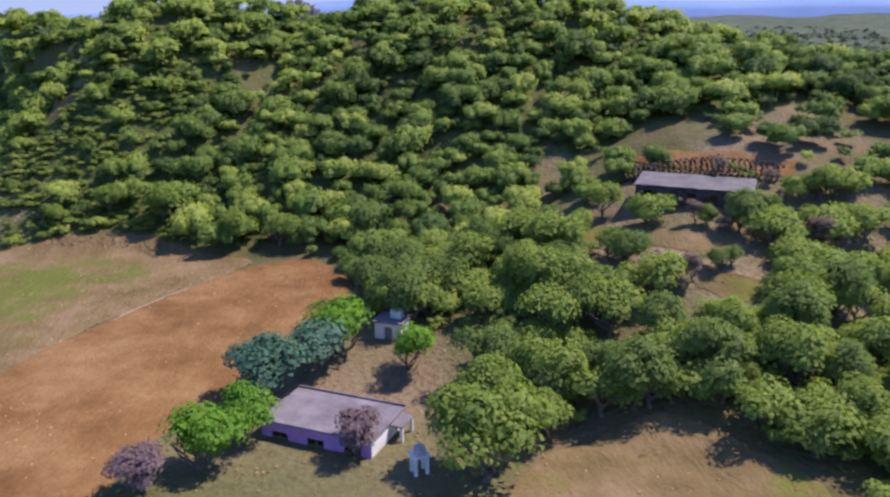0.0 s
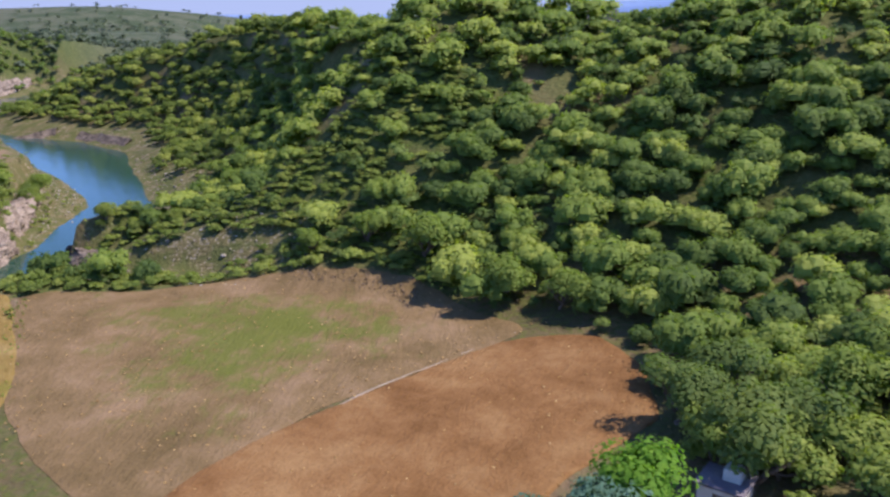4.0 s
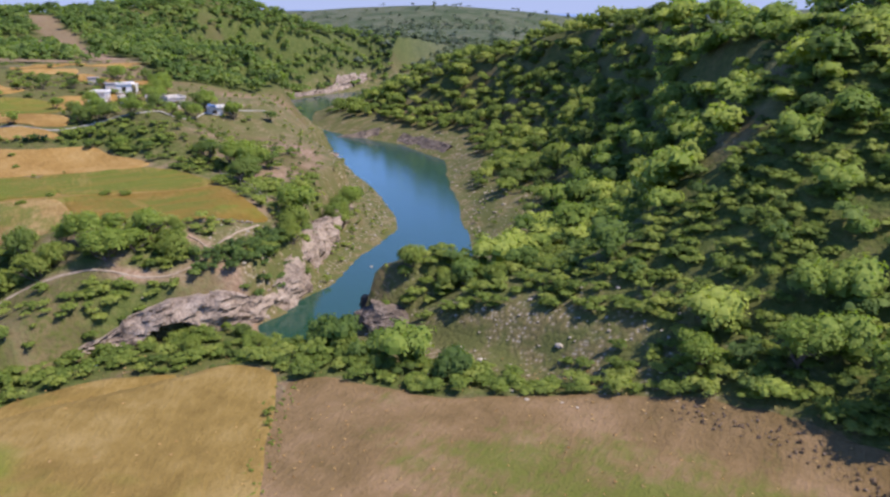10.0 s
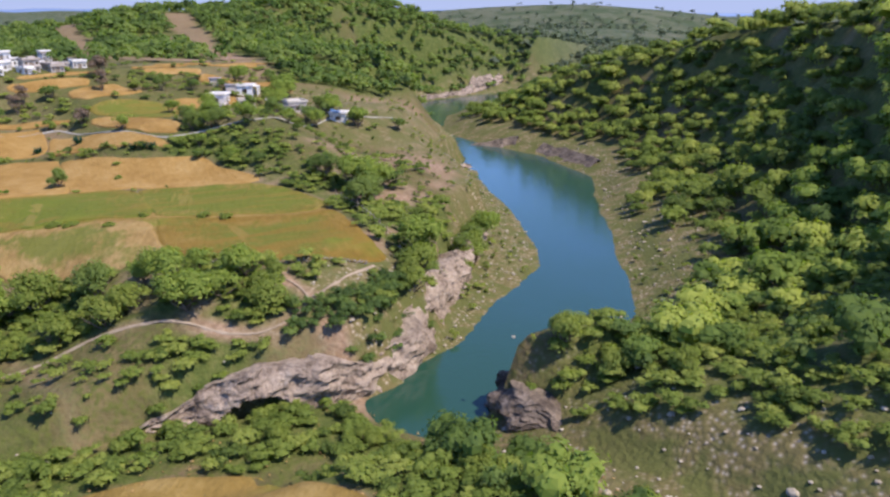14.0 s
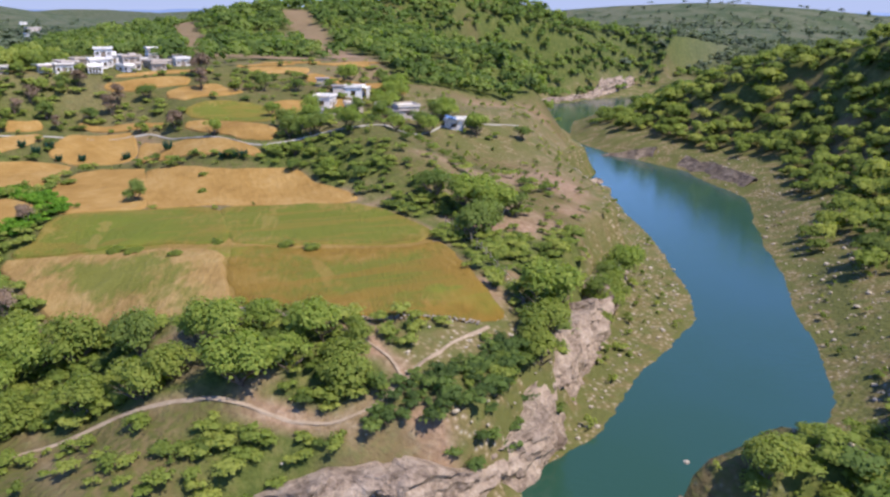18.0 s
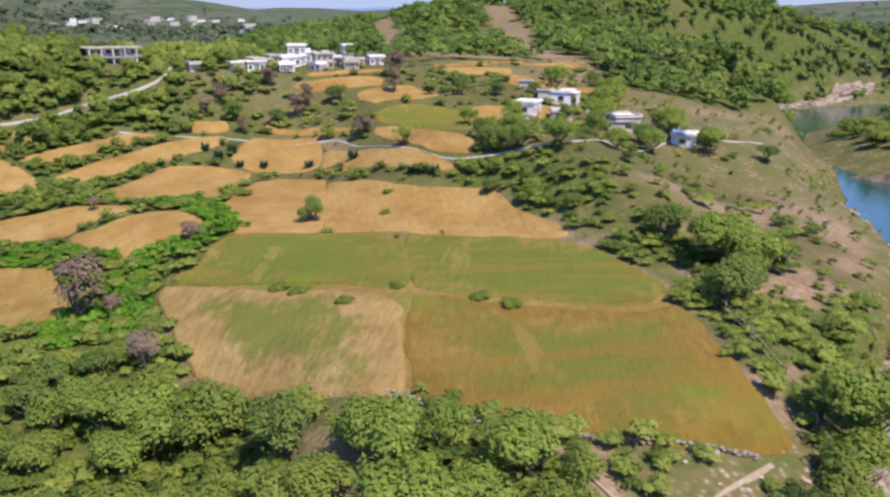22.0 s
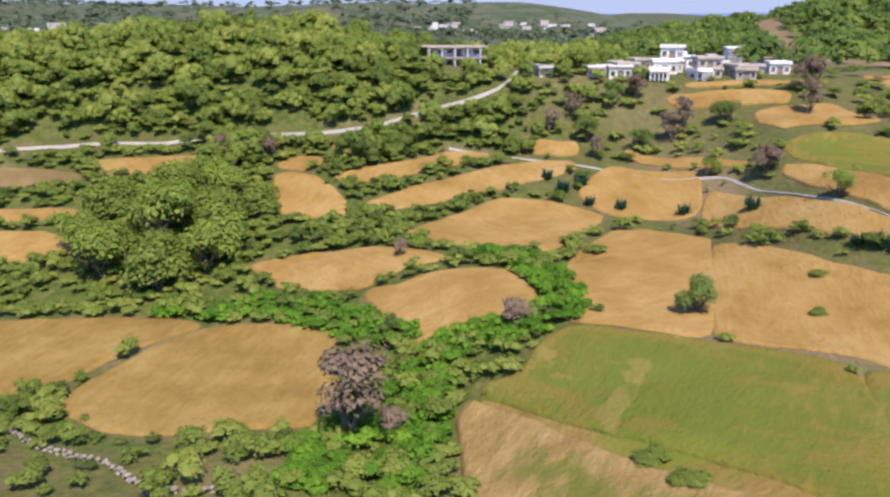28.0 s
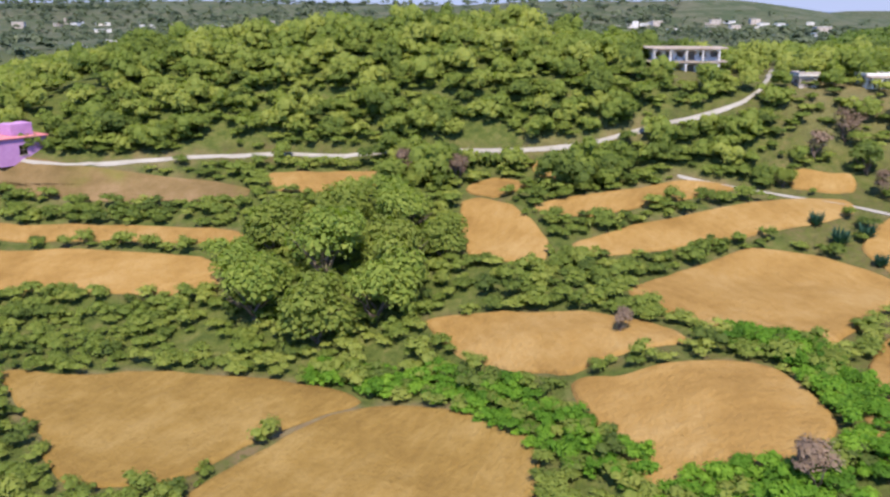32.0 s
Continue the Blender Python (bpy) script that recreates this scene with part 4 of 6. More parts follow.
def scrub(x, y):
    """How thickly bushes grow between the plots of the far bank."""
    d, w, side = along(x, y, RIVER)
    d = d - w
    k = 0.26 + 0.65 * ease(96, 88, y + 6 * (grain(x, y, 9, 61) - 0.5)) * ease(-146, -152, x)
    k = np.maximum(k, 0.85 * ease(4.8, 2.8, along(x, y, HEDGE)[0]))
    k = np.maximum(k, 0.9 * ease(9.5, 6.0, along(x, y, BANK_ROW)[0]))
    k = np.maximum(k, 0.8 * ease(7, 3.5, along(x, y, FIELD_SIDE)[0]))
    crest = 0.9 * ease(4.6, 2.2, along(x, y, CLIFF_TOP)[0]) * ease(0.34, 0.5, grain(x, y, 5, 66))
    k = np.maximum(k, 0.5 * hump(x, y, -188, 148, 30, 14) + 0.5 * hump(x, y, -205, 100, 20, 20))
    k = k * np.where(d < 3, 0.05, 1) * (1 - 0.95 * np.minimum(1, 1.5 * hump(x, y, -160, 166, 36, 24, 30))) * np.where((d < 13) & (y > 125), 0.12, 1)
    k = np.where((y < 100) & (d < 9), 0.22, k)
    k = np.maximum(k, crest)
    return np.where(side > 0, k, 0) * clear(x, y, 0.3) * (1 - np.where(x < -142, 0.35, 0.8) * ease(0.66, 0.78, grain(x, y, 6, 62)))


def far_woods(x, y):
    """Woods on the hills of the far bank."""
    d, w, side = along(x, y, RIVER)
    h = (hump(x, y, -338, 190, 50, 50) + hump(x, y, -312, 258, 55, 66, 20) + 1.6 * hump(x, y, -252, 52, 44, 46) + 1.2 * hump(x, y, -252, 10, 44, 44) + 0.5 * hump(x, y, -240, 150, 40, 60) + 0.9 * hump(x, y, -226, 206, 26, 24) + 0.7 * hump(x, y, -205, 182, 18, 18))
    k = ease(0.25, 0.55, h + 0.35 * (grain(x, y, 22, 71) - 0.5))
    stripe = bare_stripes(x, y)
    k = np.maximum(k, 0.35 * ease(-222, -240, x))
    k = np.maximum(k, np.maximum(ease(-240, -256, x), 0.55 * ease(-214, -226, x) * (y > 138)) * (y > 122))
    k = np.maximum(k, 0.8 * ease(225, 250, y) * ease(-225, -250, x))
    k = k * (1 - stripe) * (1 - 0.7 * ease(0.68, 0.8, grain(x, y, 16, 72)))
    beyond = 0.85 * ease(14, 24, d - w) * ((y > 275) | (x < -205)) * (1 - 0.7 * ease(0.64, 0.78, grain(x, y, 24, 73)))
    k = k * (1 - np.minimum(1, 1.5 * hump(x, y, -211, 80, 4, 3))) * (1 - np.minimum(0.95, 1.7 * hump(x, y, -239, 114, 18, 20)))
    return np.where(side > 0, k * ease(3, 10, d - w), beyond) * clear(x, y, 1.0)


CLIFF_TOP = [(-105.3, 92.1, 0), (-104, 98, 0), (-103, 104, 0), (-103, 112, 0), (-105.5, 118.6, 0), (-109.7, 124.7, 0), (-114.9, 131.9, 0), (-121, 140, 0)]
CREEPER = [[(-154.2, 84.7, 0), (-155.5, 85.9, 0), (-157.1, 87, 0), (-158, 89, 0), (-157.9, 92.1, 0), (-159.9, 95, 0), (-164.2, 95.1, 0), (-167.8, 94, 0), (-171.6, 92.2, 0), (-172.4, 89.5, 0)],
           [(-169.1, 63.5, 0), (-169.2, 67, 0), (-168.6, 70.7, 0), (-166.2, 75.6, 0), (-162.6, 80.2, 0), (-159.7, 83.5, 0)],
           [(-145.5, 80, 0), (-148.5, 80.2, 0), (-150.7, 80.8, 0), (-149.8, 83, 0)],
           [(-144.9, 84.9, 0), (-148.1, 85.8, 0), (-151.2, 85.9, 0), (-153.8, 86.5, 0)]]
BED = [(-112, 62, 0), (-103, 76, 0), (-99, 84, 0), (-96.4, 92, 0), (-95, 100, 0), (-90, 105, 0)]
HEDGE = [(-173.3, 94.8, 0), (-163.5, 95.3, 0), (-158.4, 93.4, 0), (-155.3, 86.8, 0), (-146.7, 85.1, 0), (-138.2, 85.4, 0), (-132.4, 88.8, 0)]
BANK_ROW = [(-138.4, 78.4, 0), (-132.5, 83.3, 0), (-128.3, 90.3, 0), (-117.3, 96.3, 0), (-111.7, 101.5, 0), (-108.8, 106.4, 0)]
FIELD_SIDE = [(-105.8, 121.8, 0), (-113.6, 127.6, 0), (-123.2, 130.8, 0), (-134.9, 130.7, 0), (-150, 127.9, 0), (-163, 125.3, 0)]

# the spur and the terrace edge of the near bank
TERRACE_EDGE = [(-112, 62, 0), (-103, 78, 0), (-96, 90, 0), (-88, 99, 0), (-76, 100.5, 0), (-66, 104, 0), (-55, 110, 0), (-42, 112.5, 0), (-30, 111, 0)]


def near_scrub(x, y):
    d, w, side = along(x, y, RIVER)
    k = 0.95 * ease(6.5, 3.5, along(x, y, TERRACE_EDGE)[0])
    k = np.maximum(k, 0.9 * np.minimum(1, 1.6 * hump(x, y, -60, 132, 34, 17)) * (y > np.interp(x, [-92, -85, -78, -62, -52, -44], [111, 112, 115, 118, 115, 112])))
    k = k * (1 - 0.85 * ease(0.76, 0.86, grain(x, y, 8, 67)))
    k = np.where(side < 0, k, 0) * clear(x, y, 0.2) * (d - w > 2.2)
    bed = 0.95 * ease(5.0, 3.0, along(x, y, BED)[0]) * (y < 105.5) * ease(0.8, 0.68, grain(x, y, 5, 68))
    return np.maximum(k, bed * ~on_field(x, y, 0.2))


build_ground()

PROTO_HILL = [crown_quads(np.random.default_rng(k), 5.4, 3.5, 0.3, 560, 0.25, 13, 0.40, core=(6, 3)) for k in range(7)]
PROTO_RIDGE = [crown_quads(np.random.default_rng(10 + k), 5.4, 3.4, 0.3, 290, 0.34, 11, 0.40, core=(5, 2)) for k in range(7)]
PROTO_ROUND = [crown_quads(np.random.default_rng(60 + k), 5.0, 4.4, 0.0, 360, 0.27, 12, 0.5, core=(6, 3)) for k in range(7)]
PROTO_FAR = [crown_quads(np.random.default_rng(20 + k), 5.0, 3.2, 0.2, 60, 0.62, 5, 0.42, core=(5, 2)) for k in range(6)]
PROTO_TUFT = [crown_quads(np.random.default_rng(95 + k), 0.9, 0.5, 0.0, 16, 0.17, 1, 0.5, 0.0, core=None) for k in range(4)]
PROTO_SPECK = [crown_quads(np.random.default_rng(40 + k), 5.0, 3.0, 0.0, 22, 0.85, 2, 0.5, core=(5, 2)) for k in range(5)]
PROTO_SHRUB = [crown_quads(np.random.default_rng(50 + k), 2.6, 1.8, 0.0, 170, 0.165, 6, 0.5, -0.1, core=(5, 2)) for k in range(6)]
PROTO_TINY = [crown_quads(np.random.default_rng(80 + k), 1.4, 0.9, 0.0, 64, 0.19, 3, 0.5, 0.0, core=None) for k in range(5)]


def toned(p, mid, spread, seed):
    return np.clip(RNG.normal(mid, spread, len(p)) + 0.45 * (grain(p[:, 0], p[:, 1], 16, seed) - 0.5), 0, 1)


# the ridge: trees near the plots are things of their own, further below; the rest is one mass
def yard_side(x, y):
    return (x > -8) & (y < 88)


def this_side(x, y):
    """The slope of the ridge that faces the valley."""
    return y < np.interp(x, [c[0] for c in CREST], [c[1] for c in CREST]) + 9


pts = scatter(-225, 105, 90, 268, 3.1, lambda x, y: woods(x, y) * ~yard_side(x, y) * this_side(x, y), 1)
low, bank = pts[:, 1] < 136, pts[:, 0] < -88
for sel, protos, leaves, grow in ((low, PROTO_HILL, M_LEAF, 1.0), (~low & ~bank, PROTO_RIDGE, M_LEAF, 1.0), (~low & bank, PROTO_RIDGE, M_BUSH, 0.85)):
    some = pts[sel]
    # upper ridge: sunlight lost on the slope is put into lighter leaf tones
    thicket("hill_woods", some, grow * (0.36 + 0.86 * RNG.beta(1.6, 2.2, len(some))), toned(some, 0.62 if leaves is M_LEAF and protos is PROTO_RIDGE else 0.5, 0.27, 3), protos, leaves, "dense thorn woods of flat-topped green trees on the ridge", "woods")
pts = scatter(-205, 100, 92, 165, 2.4, lambda x, y: woods(x, y) * 0.7 * ~yard_side(x, y), 2)
thicket("undergrowth", pts, RNG.uniform(0.6, 1.3, len(pts)), toned(pts, 0.5, 0.25, 4), PROTO_SHRUB, M_LEAF_DARK, "dark green shrubs between the trees of the ridge", "undergrowth")
pts = scatter(-215, -96, 20, 165, 1.15, scrub, 3)
thicket("hedge_bushes", pts, RNG.uniform(0.35, 0.9, len(pts)), toned(pts, 0.55, 0.24, 5), PROTO_SHRUB, M_BUSH, "lush green hedges and bushes between the plots", "bushes", RNG.uniform(0.5, 1.0, len(pts)))
def low_hill(x, y):
    return (x > -300) & (y < 125)


def low_slope(x, y):
    """The side of the low hill that faces the plots."""
    return ease(24, 19, along(x, y, LOW_CREST)[0]) * (1 - 0.8 * ease(0.72, 0.8, grain(x, y, 9, 74))) * clear(x, y, 1.0) * (x > -238)


pts = scatter(-262, -192, -30, 112, 2.25, lambda x, y: np.maximum(far_woods(x, y), 0.95 * low_slope(x, y)) * low_hill(x, y), 14)
thicket("low_hill_woods", pts, 0.3 + 0.55 * RNG.beta(1.6, 2.2, len(pts)), toned(pts, 0.58, 0.24, 16), PROTO_ROUND, M_BUSH, "green thorn woods on the low hill behind the road", "woods")
pts = scatter(-440, -170, -60, 440, 3.1, lambda x, y: far_woods(x, y) * (x < -175) * ~low_hill(x, y) * (np.hypot(x + 60, y - 80) < 390), 4)
thicket("far_hill_woods", pts, 0.45 + 0.75 * RNG.beta(1.6, 2.2, len(pts)), toned(pts, 0.55, 0.25, 6), PROTO_FAR, M_LEAF_DARK, "wooded hills beyond the fields and the village", "woods")
pts = scatter(-245, -192, -20, 112, 2.3, lambda x, y: np.maximum(far_woods(x, y), low_slope(x, y)) * 0.8, 5)
thicket("hill_shrubs", pts, RNG.uniform(0.6, 1.2, len(pts)), toned(pts, 0.5, 0.25, 7), PROTO_SHRUB, M_BUSH, "green shrubs between the trees of the low hill", "shrubs")


def distant(x, y):
    """Scrub on the far land, thinner with distance and in clearings."""
    r = np.hypot(x + 60, y - 80)
    a = np.degrees(np.arctan2(y - 80, x + 60)) % 360
    return ease(370, 400, r) * ease(1150, 700, r) * ((a > 30) & (a < 238)) * (0.25 + 0.75 * ease(0.36, 0.5, grain(x, y, 70, 77)))


pts = scatter(-1200, 900, -800, 1200, 12, distant, 6)
thicket("distant_scrub", pts, RNG.uniform(0.9, 2.1, len(pts)), toned(pts, 0.4, 0.2, 8), PROTO_SPECK, M_SCRUB_HAZE, "dense scrub on the distant hills", "scrub", RNG.uniform(0.6, 0.9, len(pts)))
pts = scatter(-560, 60, 120, 640, 6.6, lambda x, y: ease(372, 392, np.hypot(x + 60, y - 80)) * (np.hypot(x + 60, y - 80) < 560) * (np.arctan2(y - 80, x + 60) > 1.75) * (np.arctan2(y - 80, x + 60) < 2.9) * (0.35 + 0.6 * ease(0.4, 0.55, grain(x, y, 40, 78))), 31)
thicket("valley_woods", pts, RNG.uniform(0.8, 1.5, len(pts)), toned(pts, 0.45, 0.2, 18), PROTO_SPECK, M_SCRUB_HAZE, "dark green woods beyond the reservoir", "woods", RNG.uniform(0.6, 0.9, len(pts)))
pts = scatter(-1900, -500, -1500, 80, 23, lambda x, y: ease(900, 1000, np.hypot(x + 60, y - 80)) * (np.hypot(x + 60, y - 80) < 1800) * (np.arctan2(y - 80, x + 60) < -2.1) * (0.3 + 0.7 * ease(0.4, 0.55, grain(x, y, 150, 79))), 32)
thicket("mountain_scrub", pts, RNG.uniform(1.7, 3.6, len(pts)), toned(pts, 0.35, 0.2, 19), PROTO_SPECK, M_SCRUB_HAZE, "dark scrub on the far mountain side", "scrub", RNG.uniform(0.5, 0.8, len(pts)))
pts = scatter(-6, 62, 38, 94, 2.3, lambda x, y: 0.8 * woods(x, y), 33)
thicket("yard_undergrowth", pts, RNG.uniform(0.6, 1.2, len(pts)), toned(pts, 0.5, 0.22, 20), PROTO_SHRUB, M_LEAF, "green thorn shrubs below the trees beside the farmyard", "undergrowth")
pts = scatter(-110, -25, 74, 155, 1.4, near_scrub, 12)
thicket("spur_bushes", pts, RNG.uniform(0.55, 1.0, len(pts)), toned(pts, 0.58, 0.22, 12), PROTO_SHRUB, M_BUSH, "dense low green bushes on the spur and terrace edge", "bushes", RNG.uniform(0.55, 0.9, len(pts)))

pts = scatter(-190, -140, 60, 100, 0.62, lambda x, y: sum(0.9 * ease(1.9, 1.0, along(x, y, c)[0] + 0.9 * (grain(x, y, 2.5, 69) - 0.5)) for c in CREEPER), 41)
thicket("creeper_hedge", pts, RNG.uniform(0.32, 0.62, len(pts)), toned(pts, 0.55, 0.2, 21), PROTO_SHRUB, M_VINE, "lush bright green creeper hedge winding between the plots", "hedge", RNG.uniform(0.7, 1.15, len(pts)))

pts = scatter(-107, -97, 100, 120, 0.8, lambda x, y: 0.85 * ease(3.0, 1.6, along(x, y, [(-101.6, 105.8, 0), (-100.2, 108.8, 0), (-99.9, 111.2, 0), (-100.9, 114.4, 0), (-102.6, 117.5, 0)])[0]), 43)
thicket("bank_brush", pts, RNG.uniform(0.35, 0.8, len(pts)), toned(pts, 0.3, 0.22, 22), PROTO_SHRUB, M_LEAF_DARK, "dull green brush along the top of the cliff", "brush", RNG.uniform(0.7, 1.1, len(pts)))

# low weeds and tufts on banks, fallow and field edges
def weeds(x, y):
    d, w, side = along(x, y, RIVER)
    k = np.where(side > 0, 0.28, 0.10) * ease(0.4, 0.7, grain(x, y, 5, 64)) * (d - w > 1.0) + 0.10
    return k * (d - w > 1.0) * clear(x, y, -0.6)


pts = scatter(-200, -70, 60, 190, 1.7, weeds, 7)
thicket("weeds", pts, RNG.uniform(0.35, 0.9, len(pts)), toned(pts, 0.5, 0.25, 9), PROTO_TINY, M_BUSH, "low green weeds on banks and field edges", "weeds")
pts = scatter(-97, 36, 34, 112, 1.05, lambda x, y: (0.15 + 0.55 * ease(0.35, 0.7, grain(x, y, 6, 65))) * (woods(x, y) < 0.3), 8)
thicket("grass_tufts", pts, RNG.uniform(0.2, 0.48, len(pts)), toned(pts, 0.75, 0.22, 10), PROTO_TUFT, M_STRAW, "dry grass tufts on the fallow terrace", "grass")

pts = scatter(-48, -30, 100, 112, 0.55, lambda x, y: ease(1.5, 0.6, along(x, y, [(-47, 108.5, 0), (-40, 108.6, 0), (-33, 106.5, 0)])[0]), 15)
thicket("thistles", pts, RNG.uniform(0.15, 0.32, len(pts)), toned(pts, 0.5, 0.2, 15), PROTO_TINY, M_DEAD, "grey-violet dry thistles on the field margin", "weeds")
pts = scatter(-80, -50, 60, 97, 0.7, lambda x, y: 0.7 * ease(1.6, 0.5, along(x, y, [(-76.5, 95.5, 0), (-66, 83.5, 0), (-56, 71, 0), (-52, 62, 0)])[0]), 17)
thicket("margin_weeds", pts, RNG.uniform(0.14, 0.3, len(pts)), toned(pts, 0.7, 0.2, 17), PROTO_TINY, M_BUSH, "low weeds along the ditch between two fields", "weeds")

# ---------------------------------------------------------------- trees that stand by themselves
WOOD_LABEL = "flat-topped green thorn tree in the woods beside the farmyard"
k = 0
for x, y in scatter(-8, 62, 38, 92, 3.1, lambda x, y: woods(x, y) * yard_side(x, y), 11):
    tree(("acacia", "acacia", "broad", "acacia", "dark")[(k * 7) % 5], x, y, 0.80 + 0.50 * ((k * 37) % 10) / 10, WOOD_LABEL, group="farmyard woods")
    k += 1
for x, y, size in ((-22, 106.5, 1.15), (-33, 113, 1.25), (-16, 105.5, 0.9), (-41, 115, 0.9), (-14, 105, 0.8), (-48, 113, 0.7)):
    tree("broad", x, y, size, "round green tree at the edge of the fallow field", group="field edge trees")
for x, y, size in ((-89, 103, 0.45), (-84, 102, 0.45), (-79, 104.5, 0.7), (-77, 103, 0.5), (-94, 98, 0.45)):
    tree("bright", x, y, size, "bright green bushy tree on the terrace edge above the river", group="terrace edge trees")
for x, y, size in ((-86, 118, 0.55), (-82.5, 118.5, 0.7), (-79, 120, 0.7), (-73, 121, 0.5)):
    tree("dark" if x < -84 else "bright", x, y, size, "dense green tree on the rocky spur by the water", group="spur trees")
tree("blue", -11.6, 63.4, 1.25, "large blue-green tree against the house wall")
tree("blue", -7.8, 68.2, 1.1, "blue-grey leafy tree behind the house")
tree("vivid", -5.6, 71.0, 1.35, "bright green round tree behind the house")
tree("vivid", 0.9, 68.0, 0.92, "small bright green tree in the farmyard", tall=1.3)
tree("vivid", -14.9, 53.2, 1.2, "bright green bush tree beside the house")
tree("vivid", -12.4, 57.4, 1.05, "bright green bush tree against the house corner")
tree("violet", -17.6, 49.6, 1.0, "withered grey-violet shrub below the house", name="shrub", tall=0.8)
tree("violet", -3.6, 54.0, 0.9, "withered violet-brown tree before the house front")
tree("broad", 5.6, 50.8, 1.55, "great spreading green thorn tree beside the farmyard", tall=1.0, sink=0.6)
for x, y, kind, size in ((22.9, 77.1, "broad", 0.6), (24.8, 74.3, "dead", 0.42), (27.8, 71.3, "dead", 0.6), (31, 72.7, "dark", 0.55), (32.6, 73.6, "dark", 0.45), (43.5, 78.2, "dead", 0.74), (41.8, 79, "dark", 0.5), (18, 82.1, "dark", 0.8), (24.1, 91.8, "broad", 0.84), (27.6, 85.9, "dark", 0.6), (31.9, 82.9, "dead", 0.5), (33, 82.1, "dark", 0.5), (34.1, 79.5, "dead", 0.5), (39.4, 84.3, "dark", 0.59), (41.2, 84.4, "dark", 0.48), (46.1, 78.5, "dead", 0.49), (37, 71.1, "dark", 0.35), (39, 70.5, "dark", 0.35), (20, 88.1, "broad", 0.7), (37.8, 92.4, "grey", 1.09), (43.3, 89.9, "grey", 0.75), (47.7, 86.7, "acacia", 0.95), (45.3, 87, "acacia", 0.82), (50.6, 86.9, "acacia", 1.01)):
    tree(kind, x, y, size, {"broad": "round green tree on the terraces", "dark": "dark green bush on the terraces"}.get(kind, "withered grey-violet tree on the terraces"), group="terrace trees")
for x, y, size in ((-131.6, 84, 0.97), (-129.9, 86.2, 0.91), (-125.5, 90.4, 1.07), (-118.8, 94, 0.87), (-112.4, 98, 0.85), (-112.3, 101, 0.58), (-108.8, 104.1, 0.78), (-133.1, 82.7, 0.74), (-122, 81, 0.75), (-134.2, 79, 0.7), (-107.8, 106.5, 0.54), (-129.4, 79.6, 0.73), (-126.7, 84.9, 0.72), (-132.9, 80.4, 0.71), (-137.1, 80.2, 0.64), (-132.4, 86.8, 0.84), (-119, 82.5, 0.65), (-130, 76.5, 0.7), (-115, 97.1, 0.61), (-137.4, 83.3, 0.62)):
    tree(("bright", "dark", "broad")[round(x) % 3], x, y, size * 0.95, "large leafy tree in the row between path and plots", group="bank trees")
for x, y, size in ((-127.8, 87.6, 1.25), (-113.9, 92.5, 1.35), (-117.1, 89.7, 1.3), (-113.3, 95, 1.1), (-108.5, 98, 1.35), (-107.7, 101.1, 1), (-105, 103.9, 1.3), (-120.9, 84.6, 1.3), (-119.3, 143.2, 1)):
    tree("bright" if round(x) % 4 else "broad", x, y, size * 0.68, "dense spreading leafy tree above the river path", group="great bank trees", tall=0.9, sink=0.4)
for x, y, size in ((-107.4, 124, 1), (-109.6, 127.6, 0.9), (-118, 141, 0.8), (-123, 149.1, 1), (-121.1, 145.1, 0.75), (-124, 128.8, 0.86), (-127.6, 133.4, 0.95), (-130.5, 133.7, 1.04), (-133.8, 133.9, 0.84), (-137.1, 132.1, 0.93), (-125.7, 131.5, 0.76), (-129.1, 137.8, 0.66)):
    tree("dark" if size < 0.95 else "broad", x, y, size, "leafy green tree along the river bank", group="river bank trees")
for x, y, size in ((-174.3, 55, 0.97), (-173.2, 60.8, 1.11), (-175.8, 64.6, 1.02), (-179.7, 58.6, 1.17), (-180.8, 64.4, 1.08), (-183.3, 52.4, 0.99), (-186.9, 57, 1), (-187.5, 63, 0.9), (-177.5, 52.4, 0.88), (-184.6, 67.1, 0.8), (-190.1, 61, 0.8)):
    tree("bright" if round(x) % 2 else "broad", x, y, size * 1.12, "tall round-crowned green tree in the grove between plots", group="grove trees", sink=0.5)
for x, y, size in ((-102.9, 119.6, 0.75), (-105.0, 121.4, 0.85), (-107.2, 124.2, 0.75), (-109.6, 126.4, 0.7), (-116.4, 140.4, 0.8), (-119.2, 144.0, 0.85), (-114.2, 137.0, 0.6)):
    tree("bright", x, y, size, "dense green tree on the brink of the cliff", group="cliff trees", sink=0.5)
tree("dead", -149.6, 81.8, 1.15, "tall withered brown tree at the corner of a wheat field")
tree("dark", -160.3, 104.0, 0.60, "lone dull green tree in the wheat")
for x, y, size in ((-136.7, 86.5, 0.64), (-157.7, 91.5, 0.5), (-197.7, 58.8, 0.55), (-196.4, 64.9, 0.6), (-149.4, 84.2, 0.42), (-171.8, 82.2, 0.34)):
    tree("dead", x, y, size, "withered grey-brown shrub in the hedge", name="shrub", group="withered shrubs")
